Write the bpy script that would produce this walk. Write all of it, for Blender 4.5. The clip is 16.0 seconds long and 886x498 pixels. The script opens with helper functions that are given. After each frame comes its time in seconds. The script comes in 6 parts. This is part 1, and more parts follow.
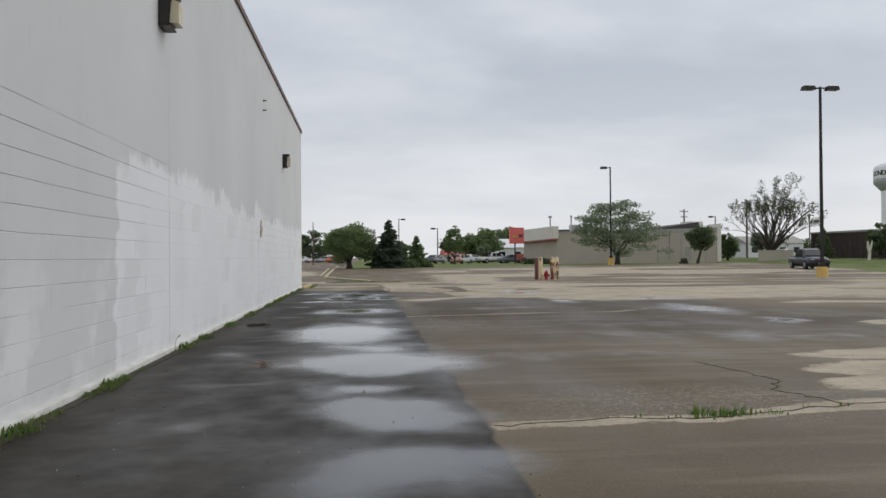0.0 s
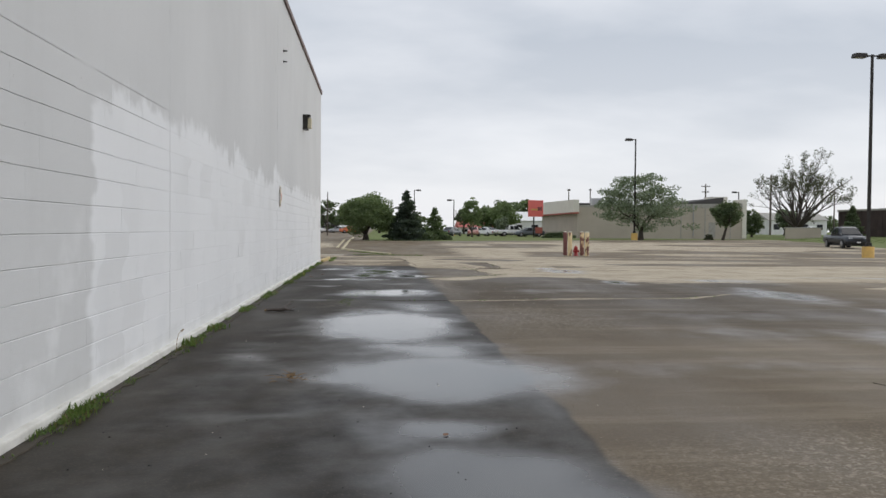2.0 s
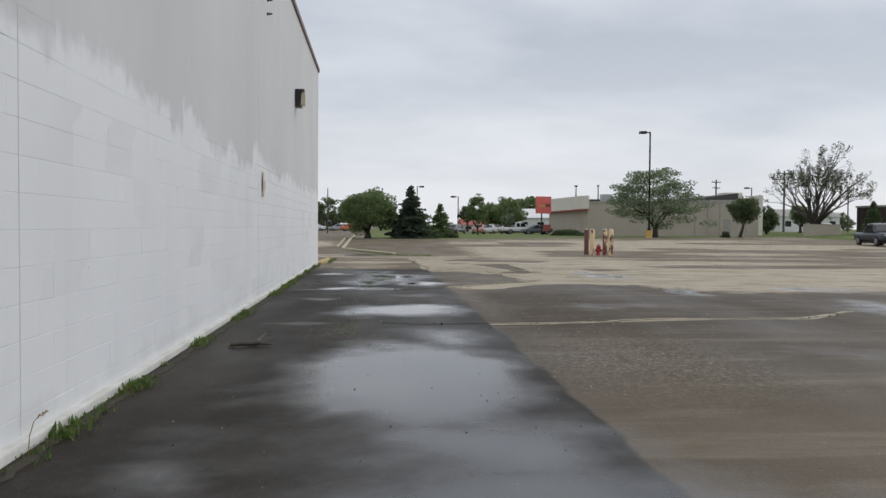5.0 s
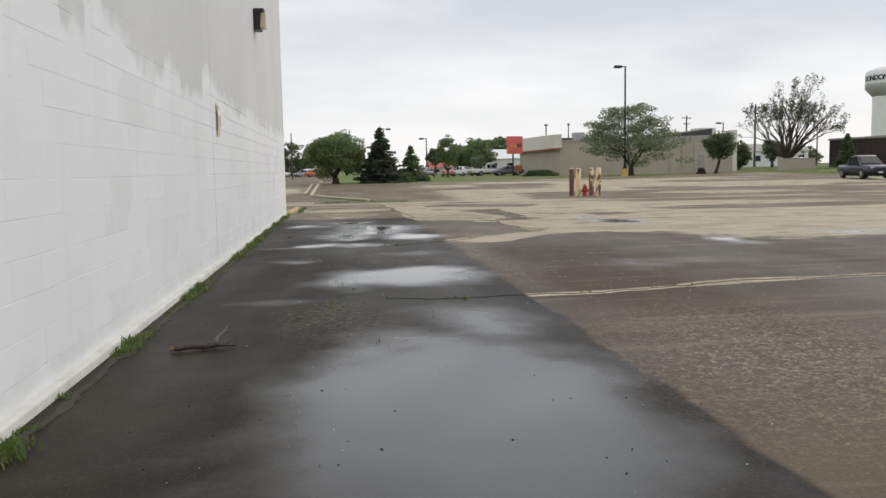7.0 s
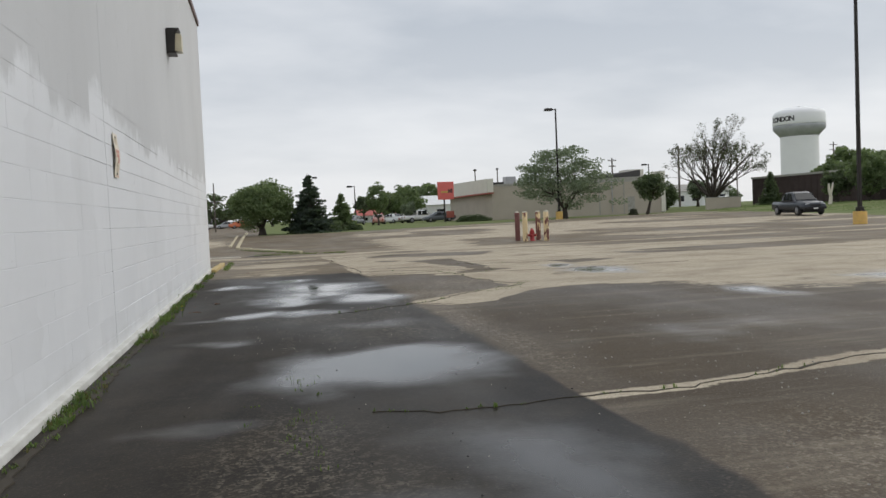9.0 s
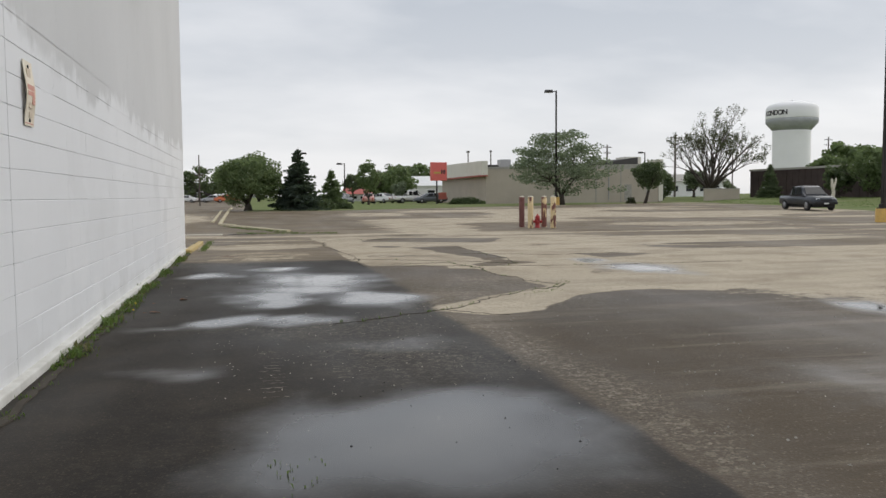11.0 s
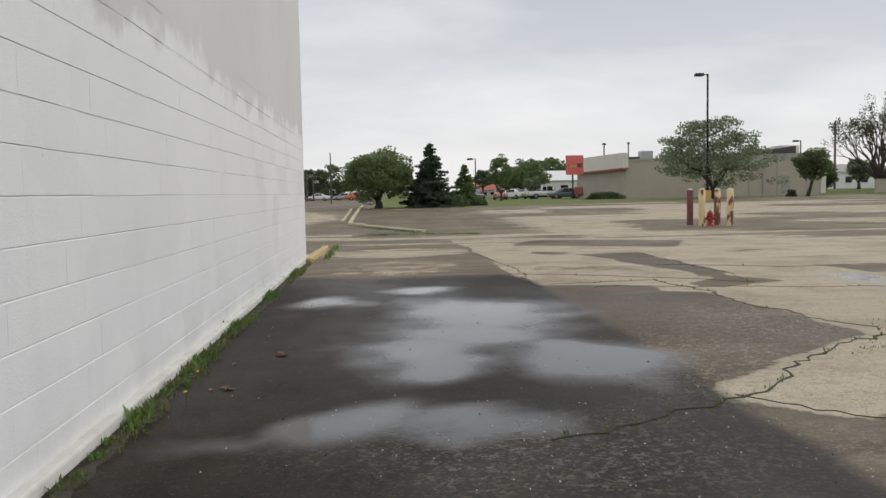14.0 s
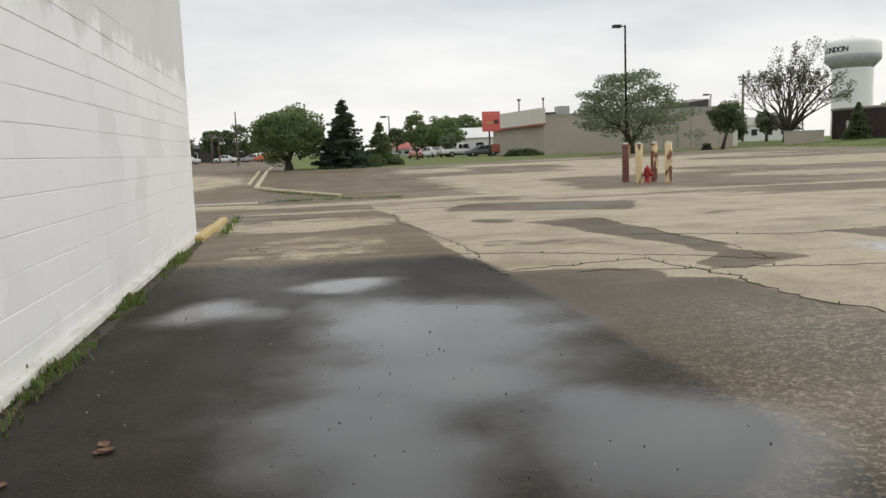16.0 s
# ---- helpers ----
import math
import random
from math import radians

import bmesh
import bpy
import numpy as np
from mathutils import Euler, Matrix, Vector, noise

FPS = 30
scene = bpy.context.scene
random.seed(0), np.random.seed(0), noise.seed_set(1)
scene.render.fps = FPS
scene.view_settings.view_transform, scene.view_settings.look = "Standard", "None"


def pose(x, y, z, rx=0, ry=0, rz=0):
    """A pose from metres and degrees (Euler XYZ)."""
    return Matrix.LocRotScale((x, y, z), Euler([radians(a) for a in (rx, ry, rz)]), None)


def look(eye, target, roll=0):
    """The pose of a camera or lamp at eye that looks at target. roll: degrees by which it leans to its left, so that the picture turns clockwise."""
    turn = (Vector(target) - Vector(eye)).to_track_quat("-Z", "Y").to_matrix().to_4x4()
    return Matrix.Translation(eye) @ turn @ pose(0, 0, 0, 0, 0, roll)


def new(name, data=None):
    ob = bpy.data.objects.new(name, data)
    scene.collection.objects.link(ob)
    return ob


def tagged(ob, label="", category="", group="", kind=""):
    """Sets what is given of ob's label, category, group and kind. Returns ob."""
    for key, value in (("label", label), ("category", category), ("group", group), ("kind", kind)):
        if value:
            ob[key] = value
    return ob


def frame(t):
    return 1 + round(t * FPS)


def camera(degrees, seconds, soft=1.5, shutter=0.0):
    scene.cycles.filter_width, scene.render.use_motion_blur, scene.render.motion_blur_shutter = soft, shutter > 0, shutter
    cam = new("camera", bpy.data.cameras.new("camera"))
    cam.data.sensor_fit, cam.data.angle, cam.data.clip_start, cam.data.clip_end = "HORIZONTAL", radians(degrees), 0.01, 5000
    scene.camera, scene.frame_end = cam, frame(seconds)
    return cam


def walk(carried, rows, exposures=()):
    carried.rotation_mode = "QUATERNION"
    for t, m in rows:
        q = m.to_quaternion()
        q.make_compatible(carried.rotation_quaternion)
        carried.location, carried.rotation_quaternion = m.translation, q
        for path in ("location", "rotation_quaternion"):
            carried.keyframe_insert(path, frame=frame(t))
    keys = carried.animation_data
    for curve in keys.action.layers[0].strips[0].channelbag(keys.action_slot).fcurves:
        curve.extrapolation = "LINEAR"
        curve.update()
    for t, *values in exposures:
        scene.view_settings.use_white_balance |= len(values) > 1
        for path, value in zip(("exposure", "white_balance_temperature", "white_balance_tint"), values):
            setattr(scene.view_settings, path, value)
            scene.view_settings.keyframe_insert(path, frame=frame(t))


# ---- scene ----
cam = camera(57.5, 16.0)
PATH = [
    (0, (2.512, -0.352, 1.193), (2.708, 1.638, 1.213), -0.4),
    (0.5, (2.407, 0.217, 1.214), (2.572, 2.21, 1.17), -2.1),
    (1, (2.263, 0.865, 1.21), (2.425, 2.857, 1.14), -2.3),
    (1.5, (2.187, 1.448, 1.235), (2.331, 3.442, 1.205), -1.8),
    (2, (2.078, 2.049, 1.248), (2.245, 4.041, 1.198), 0.5),
    (2.5, (2.107, 2.664, 1.237), (2.376, 4.644, 1.148), 0.6),
    (3, (2.124, 3.348, 1.202), (2.484, 5.312, 1.09), 2.4),
    (3.5, (2.116, 3.956, 1.247), (2.313, 5.944, 1.145), 1.1),
    (4, (2.056, 4.617, 1.238), (2.136, 6.615, 1.186), -1.0),
    (4.5, (2.024, 5.216, 1.256), (2.145, 7.211, 1.188), -1.5),
    (5, (1.933, 5.887, 1.229), (2.098, 7.88, 1.173), 0.4),
    (5.2, (1.9, 6.113, 1.218), (2.093, 8.103, 1.164), -0.1),
    (7.3, (1.595, 8.962, 1.207), (1.866, 10.933, 1.001), -1.5),
    (7.5, (1.572, 9.236, 1.227), (1.887, 11.204, 1.063), -2.3),
    (8, (1.539, 9.874, 1.207), (2.027, 11.812, 1.136), -3.7),
    (8.5, (1.483, 10.51, 1.216), (1.947, 12.455, 1.176), -3.8),
    (9, (1.437, 11.232, 1.193), (1.864, 13.184, 1.107), -2.5),
    (9.2, (1.414, 11.481, 1.195), (1.814, 13.438, 1.106), -2.4),
    (11.3, (1.491, 14.171, 1.204), (1.952, 16.111, 1.048), -0.2),
    (11.5, (1.475, 14.432, 1.173), (1.899, 16.379, 0.999), 0.1),
    (12, (1.448, 15.052, 1.176), (1.82, 17.008, 0.987), -0.8),
    (12.5, (1.487, 15.757, 1.157), (1.805, 17.723, 0.968), -0.8),
    (13, (1.463, 16.345, 1.159), (1.792, 18.308, 0.957), -1.2),
    (13.5, (1.443, 17.046, 1.174), (1.68, 19.028, 1.052), -0.6),
    (14, (1.442, 17.684, 1.172), (1.59, 19.674, 1.034), -1.1),
    (14.5, (1.427, 18.409, 1.154), (1.581, 20.395, 0.966), -1.2),
    (15, (1.442, 19.041, 1.154), (1.649, 21.023, 0.985), -0.8),
    (15.5, (1.427, 19.651, 1.16), (1.683, 21.623, 0.944), 0.1),
    (16, (1.494, 20.31, 1.159), (1.847, 22.263, 0.915), -2.1),
]
EXPOSURES = [(0.0, 0.02, 6450, 10), (1.0, 0.18, 6480, 10), (3.5, 0.18, 6480, 10), (5.0, 0.06, 6380, 10), (7.5, 0.34, 6750, 10), (8.2, 0.08, 6520, 9), (9.0, 0.10, 6520, 9), (11.5, 0.22, 6700, 10), (12.5, 0.36, 6880, 10), (13.0, 0.33, 6800, 10), (13.5, 0.22, 6720, 10), (14.5, 0.15, 6720, 10), (15.0, 0.24, 6720, 10), (15.5, 0.16, 6720, 9), (16.0, 0.32, 6880, 9)]
walk(cam, [(t, look(eye, target, roll)) for t, eye, target, roll in PATH], EXPOSURES)


# ---- world and light ----
def sky_world():
    w = bpy.data.worlds.new("overcast_sky")
    scene.world = w
    w.use_nodes = True
    nt = w.node_tree
    nt.nodes.clear()
    N, L = nt.nodes.new, nt.links.new
    out, bg = N("ShaderNodeOutputWorld"), N("ShaderNodeBackground")
    sky = N("ShaderNodeTexSky")
    sky.sky_type, sky.sun_disc = "NISHITA", False
    sky.sun_elevation, sky.sun_rotation = radians(38), radians(70)
    dim = N("ShaderNodeVectorMath")
    dim.operation = "SCALE"
    dim.inputs["Scale"].default_value = 0.10
    L(sky.outputs[0], dim.inputs[0])
    # cloud deck: direction projected on a flat layer, so that the banks flatten to the horizon
    co = N("ShaderNodeTexCoord")
    sep = N("ShaderNodeSeparateXYZ")
    L(co.outputs["Generated"], sep.inputs[0])
    up = N("ShaderNodeMath")
    up.operation = "MAXIMUM"
    up.inputs[1].default_value = 0.0
    L(sep.outputs[2], up.inputs[0])
    lift = N("ShaderNodeMath")
    lift.operation = "ADD"
    lift.inputs[1].default_value = 0.24
    L(up.outputs[0], lift.inputs[0])
    flat = N("ShaderNodeVectorMath")
    flat.operation = "DIVIDE"
    comb = N("ShaderNodeCombineXYZ")
    for k in range(3):
        L(lift.outputs[0], comb.inputs[k])
    L(co.outputs["Generated"], flat.inputs[0])
    L(comb.outputs[0], flat.inputs[1])

    def bank(scale, detail, rough, shift):
        mp = N("ShaderNodeMapping")
        mp.inputs["Location"].default_value = shift
        mp.inputs["Scale"].default_value = (0.7, 0.95, 0.3)
        L(flat.outputs[0], mp.inputs[0])
        n = N("ShaderNodeTexNoise")
        n.inputs["Scale"].default_value = scale
        n.inputs["Detail"].default_value = detail
        n.inputs["Roughness"].default_value = rough
        L(mp.outputs[0], n.inputs["Vector"])
        return n.outputs[0]

    big = bank(1.05, 4.0, 0.5, (3.1, 0.4, 0.0))
    small = bank(2.6, 5.0, 0.55, (1.0, 7.0, 2.0))
    mix = N("ShaderNodeMix")
    mix.inputs[0].default_value = 0.3
    L(big, mix.inputs[2])
    L(small, mix.inputs[3])
    ramp = N("ShaderNodeValToRGB")
    ramp.color_ramp.elements[0].position, ramp.color_ramp.elements[0].color = 0.38, CLOUD_DARK
    ramp.color_ramp.elements[1].position, ramp.color_ramp.elements[1].color = 0.60, CLOUD_LIGHT
    L(mix.outputs[0], ramp.inputs[0])
    # brighter low down
    low = N("ShaderNodeMapRange")
    low.inputs[1].default_value, low.inputs[2].default_value = 0.02, 0.26
    low.inputs[3].default_value, low.inputs[4].default_value = 0.62, 0.0
    L(sep.outputs[2], low.inputs[0])
    glow = N("ShaderNodeMix")
    glow.data_type = "RGBA"
    glow.inputs[7].default_value = CLOUD_LOW
    L(low.outputs[0], glow.inputs[0])
    L(ramp.outputs[0], glow.inputs[6])
    both = N("ShaderNodeMix")
    both.data_type = "RGBA"
    both.inputs[0].default_value = 0.93
    L(dim.outputs[0], both.inputs[6])
    L(glow.outputs[2], both.inputs[7])
    L(both.outputs[2], bg.inputs[0])
    bg.inputs[1].default_value = SKY_STRENGTH
    L(bg.outputs[0], out.inputs[0])


SKY_STRENGTH = 1.0
CLOUD_DARK = (0.47, 0.51, 0.57, 1)
CLOUD_LIGHT = (0.74, 0.76, 0.80, 1)
CLOUD_LOW = (0.82, 0.82, 0.84, 1)
sky_world()
sun_data = bpy.data.lights.new("sun", "SUN")
sun_data.energy, sun_data.angle, sun_data.color = 1.0, radians(70), (1.0, 0.97, 0.93)
sun = new("sun", sun_data)
sun.matrix_world = look((0, 0, 50), (-60, -20, 0))


# ---- materials ----
def mat(name):
    m = bpy.data.materials.new(name)
    m.use_nodes = True
    nt = m.node_tree
    nt.nodes.clear()
    out, b = nt.nodes.new("ShaderNodeOutputMaterial"), nt.nodes.new("ShaderNodeBsdfPrincipled")
    nt.links.new(b.outputs[0], out.inputs[0])
    return m, nt, b


class Nodes:
    """Short words for node graphs."""

    def __init__(self, nt):
        self.nt = nt

    def put(self, sock, v):
        if isinstance(v, bpy.types.NodeSocket):
            self.nt.links.new(v, sock)
        else:
            sock.default_value = v

    def math(self, op, a, b=0.0, c=0.0, clamp=False):
        n = self.nt.nodes.new("ShaderNodeMath")
        n.operation, n.use_clamp = op, clamp
        for k, v in enumerate((a, b, c)):
            self.put(n.inputs[k], v)
        return n.outputs[0]

    def noise(self, vec, scale, detail=3.0, rough=0.55, dist=0.0):
        n = self.nt.nodes.new("ShaderNodeTexNoise")
        self.put(n.inputs["Vector"], vec)
        n.inputs["Scale"].default_value, n.inputs["Detail"].default_value = scale, detail
        n.inputs["Roughness"].default_value, n.inputs["Distortion"].default_value = rough, dist
        return n.outputs[0]

    def voronoi(self, vec, scale, feature="F1"):
        n = self.nt.nodes.new("ShaderNodeTexVoronoi")
        n.feature = feature
        self.put(n.inputs["Vector"], vec)
        n.inputs["Scale"].default_value = scale
        return n.outputs["Distance"], n.outputs["Color"]

    def range(self, v, a, b, c=0.0, d=1.0, smooth=False):
        n = self.nt.nodes.new("ShaderNodeMapRange")
        if smooth:
            n.interpolation_type = "SMOOTHSTEP"
        for k, x in enumerate((v, a, b, c, d)):
            self.put(n.inputs[k], x)
        return n.outputs[0]

    def mix(self, f, a, b, kind="MIX"):
        n = self.nt.nodes.new("ShaderNodeMix")
        n.data_type, n.blend_type = "RGBA", kind
        self.put(n.inputs[0], f)
        self.put(n.inputs[6], a)
        self.put(n.inputs[7], b)
        return n.outputs[2]

    def place(self, scale=(1, 1, 1), shift=(0, 0, 0)):
        g = self.nt.nodes.new("ShaderNodeNewGeometry")
        mp = self.nt.nodes.new("ShaderNodeMapping")
        mp.inputs["Scale"].default_value, mp.inputs["Location"].default_value = scale, shift
        self.nt.links.new(g.outputs["Position"], mp.inputs[0])
        return mp.outputs[0]

    def local(self):
        return self.nt.nodes.new("ShaderNodeTexCoord").outputs["Object"]

    def axes(self, vec):
        n = self.nt.nodes.new("ShaderNodeSeparateXYZ")
        self.nt.links.new(vec, n.inputs[0])
        return n.outputs

    def attribute(self, name):
        n = self.nt.nodes.new("ShaderNodeAttribute")
        n.attribute_name = name
        return n.outputs["Fac"]

    def bump(self, h, strength=0.3, dist=0.01):
        n = self.nt.nodes.new("ShaderNodeBump")
        n.inputs["Strength"].default_value, n.inputs["Distance"].default_value = strength, dist
        self.put(n.inputs["Height"], h)
        return n.outputs[0]

    def chance(self):
        return self.nt.nodes.new("ShaderNodeObjectInfo").outputs["Random"]

    def island(self):
        return self.nt.nodes.new("ShaderNodeNewGeometry").outputs["Random Per Island"]


def c4(r, g, b):
    return (r, g, b, 1.0)


def plain(name, a, b=None, rough=0.6, metal=0.0, scale=6.0, bump=0.15, spec=0.5, coat=0.0, fine=60.0):
    """A surface of one colour with stains at one scale and grain at another."""
    m, nt, s = mat(name)
    k = Nodes(nt)
    v = k.local()
    b = b or tuple(x * 0.75 for x in a)
    f = k.range(k.noise(v, scale, 4.0), 0.35, 0.7)
    g = k.noise(v, fine, 2.0)
    col = k.mix(f, c4(*a), c4(*b))
    col = k.mix(0.25, col, k.mix(g, c4(*(x * 0.7 for x in a)), c4(*(min(1, x * 1.25) for x in a))))
    k.put(s.inputs["Base Color"], col)
    k.put(s.inputs["Roughness"], k.range(f, 0, 1, rough, min(1, rough * 1.2)))
    s.inputs["Metallic"].default_value = metal
    s.inputs["Specular IOR Level"].default_value = spec
    s.inputs["Coat Weight"].default_value = coat
    if bump:
        k.put(s.inputs["Normal"], k.bump(g, bump, 0.01))
    return m


def ground_material():
    m, nt, s = mat("wet_asphalt")
    k = Nodes(nt)
    v = k.place()
    wet, lane, pale, turf = (k.attribute(n) for n in ("wet", "lane", "pale", "turf"))
    ragged = k.noise(v, 2.2, 5.0, 0.6)
    fine = k.noise(v, 14.0, 4.0, 0.65)
    grit = k.noise(v, 130.0, 2.0, 0.6)
    stone, stone_col = k.voronoi(v, 58.0)
    # the sealed lane
    broad = k.noise(k.place((0.5, 0.16, 1)), 1.4, 3.0)
    seal = k.mix(k.range(broad, 0.35, 0.7), c4(0.0120, 0.0098, 0.0074), c4(0.030, 0.0245, 0.0178))
    seal = k.mix(k.range(k.noise(v, 1.7, 5.0, 0.65), 0.42, 0.72, 0, 0.75), seal, c4(0.048, 0.039, 0.028))
    worn = k.math("MULTIPLY", k.range(fine, 0.52, 0.72), k.range(k.noise(v, 0.45, 2.0), 0.42, 0.66))
    seal = k.mix(k.math("MULTIPLY", worn, 0.55), seal, c4(0.062, 0.053, 0.040))
    # the old brown asphalt with its pale dry stretches
    streak = k.noise(k.place((0.10, 0.55, 1)), 1.0, 5.0, 0.62)
    moist = k.attribute("soak")
    soaked_old = k.mix(k.range(streak, 0.36, 0.66), c4(0.050, 0.035, 0.018), c4(0.086, 0.062, 0.034))
    old = k.mix(k.range(streak, 0.36, 0.66), c4(0.180, 0.143, 0.097), c4(0.270, 0.220, 0.155))
    old = k.mix(moist, old, soaked_old)
    old = k.mix(k.range(k.noise(v, 0.35, 3.0), 0.4, 0.7, 0, 0.4), old, c4(0.095, 0.073, 0.052))
    dry = k.mix(k.range(streak, 0.3, 0.7), c4(0.65, 0.57, 0.44), c4(0.54, 0.47, 0.36))
    dry = k.mix(k.range(fine, 0.5, 0.72, 0, 0.55), dry, c4(0.30, 0.25, 0.185))
    dry = k.mix(k.range(k.noise(v, 0.9, 5.0, 0.6), 0.46, 0.72, 0, 0.6), dry, c4(0.27, 0.215, 0.15))
    edge = k.math("ADD", k.math("ADD", pale, k.math("MULTIPLY", k.math("SUBTRACT", ragged, 0.5), 0.85)),
                  k.math("ADD", k.math("MULTIPLY", k.math("SUBTRACT", fine, 0.5), 0.65), k.math("MULTIPLY", k.math("SUBTRACT", k.noise(k.place((0.10, 1.0, 1)), 1.0, 5.0, 0.65), 0.5), 0.9)))
    edge = k.math("SUBTRACT", edge, k.math("MULTIPLY", moist, k.range(pale, 0.2, 0.6, 0.3, 0.0)))
    dryness = k.range(edge, 0.41, 0.62, 0, 1, True)
    open_lot = k.mix(dryness, old, dry)
    lane_edge = k.range(k.math("ADD", lane, k.math("MULTIPLY", k.math("SUBTRACT", ragged, 0.5), 0.3)), 0.32, 0.68, 0, 1, True)
    thin = k.noise(k.place((0.22, 1.7, 1)), 1.0, 5.0, 0.7)
    open_lot = k.mix(k.range(thin, 0.44, 0.64, 0.0, 0.24), open_lot, c4(0.13, 0.105, 0.077))
    open_lot = k.mix(k.range(thin, 0.48, 0.30, 0.0, 0.32), open_lot, c4(0.42, 0.36, 0.275))
    col = k.mix(lane_edge, open_lot, seal)
    # single stones in the surface
    loose = k.attribute("grit")
    speck = k.axes(stone_col)[0]
    tiny, tiny_col = k.voronoi(v, 105.0)
    pebble = k.math("MULTIPLY", k.range(k.axes(tiny_col)[0], 0.3, 1.0), k.range(tiny, 0.6, 0.2))
    near_tone = k.mix(k.axes(tiny_col)[1], c4(0.022, 0.015, 0.010), k.mix(moist, c4(0.24, 0.175, 0.115), c4(0.120, 0.080, 0.046)))
    col = k.mix(k.math("MULTIPLY", pebble, k.range(lane_edge, 0, 1, 0.78, 0.24)), col, near_tone)
    patch = k.math("MULTIPLY", k.math("MULTIPLY", loose, k.range(fine, 0.40, 0.62)), k.range(lane_edge, 0, 1, 1.0, 0.45))
    col = k.mix(k.math("MULTIPLY", k.math("MULTIPLY", patch, k.range(speck, 0.40, 0.70)), 0.8), col, c4(0.38, 0.33, 0.255))
    light = k.math("MULTIPLY", k.range(speck, 0.72, 0.95), k.range(stone, 0.55, 0.2))
    col = k.mix(k.math("MULTIPLY", light, k.range(lane_edge, 0, 1, 0.42, 0.14)), col, c4(0.30, 0.24, 0.175))
    col = k.mix(k.math("MULTIPLY", k.range(grit, 0.35, 0.65), 0.35), col, k.mix(0.6, col, c4(0.012, 0.011, 0.01)))
    grass = k.mix(k.range(k.noise(k.place((0.12, 0.4, 1)), 1.0, 4.0), 0.35, 0.65), c4(0.150, 0.205, 0.070), c4(0.24, 0.245, 0.125))
    grass = k.mix(k.range(fine, 0.3, 0.7, 0, 0.5), grass, c4(0.06, 0.085, 0.025))
    turfy = k.range(k.math("ADD", turf, k.math("MULTIPLY", k.math("SUBTRACT", ragged, 0.5), 0.6)), 0.45, 0.6)
    # water
    level = k.math("ADD", wet, k.math("ADD", k.math("MULTIPLY", k.math("SUBTRACT", ragged, 0.5), 0.4), k.math("MULTIPLY", k.math("SUBTRACT", k.noise(k.place((0.9, 0.6, 1)), 1.6, 3.0), 0.5), 0.45)))
    film = k.range(level, 0.06, 0.74, 0, 1, True)
    pool = k.range(level, 0.40, 1.0, 0, 1, True)
    soaked = k.mix(k.range(film, 0, 1, 0, 0.55), col, k.mix(0.85, col, c4(0.010, 0.010, 0.010)))
    # silty grey in the pools, lifted to stand in for part of their sky reflection
    soaked = k.mix(k.range(pool, 0, 1, 0, 0.8), soaked, c4(0.062, 0.062, 0.056))
    col = k.mix(turfy, soaked, grass)
    k.put(s.inputs["Base Color"], col)
    damp = k.range(k.noise(k.place((0.4, 0.16, 1)), 1.3, 3.0), 0.35, 0.68)
    r_lane = k.range(damp, 0, 1, 0.62, 0.36)
    r_old = k.range(dryness, 0, 1, k.range(damp, 0, 1, 0.66, 0.42), 0.85)
    r = k.mix(lane_edge, r_old, r_lane)
    r = k.mix(film, r, c4(0.20, 0.20, 0.20))
    r = k.mix(pool, r, c4(0.05, 0.05, 0.05))
    r = k.mix(turfy, r, c4(0.9, 0.9, 0.9))
    k.put(s.inputs["Roughness"], r)
    k.put(s.inputs["Specular IOR Level"], k.range(film, 0, 1, k.range(lane_edge, 0, 1, k.range(moist, 0, 1, 0.05, 0.14), 0.08), 0.8))
    h = k.math("ADD", k.math("MULTIPLY", stone, -0.6), k.math("ADD", k.math("MULTIPLY", fine, 0.25), k.math("MULTIPLY", grit, 0.5)))
    h = k.math("MULTIPLY", k.math("MULTIPLY", h, k.range(lane_edge, 0, 1, 1, 0.3)), k.range(film, 0, 1, 1, 0.12))
    h = k.math("MULTIPLY", h, k.range(pool, 0, 1, 1, 0.0))
    k.put(s.inputs["Normal"], k.bump(h, 0.4, 0.006))
    return m


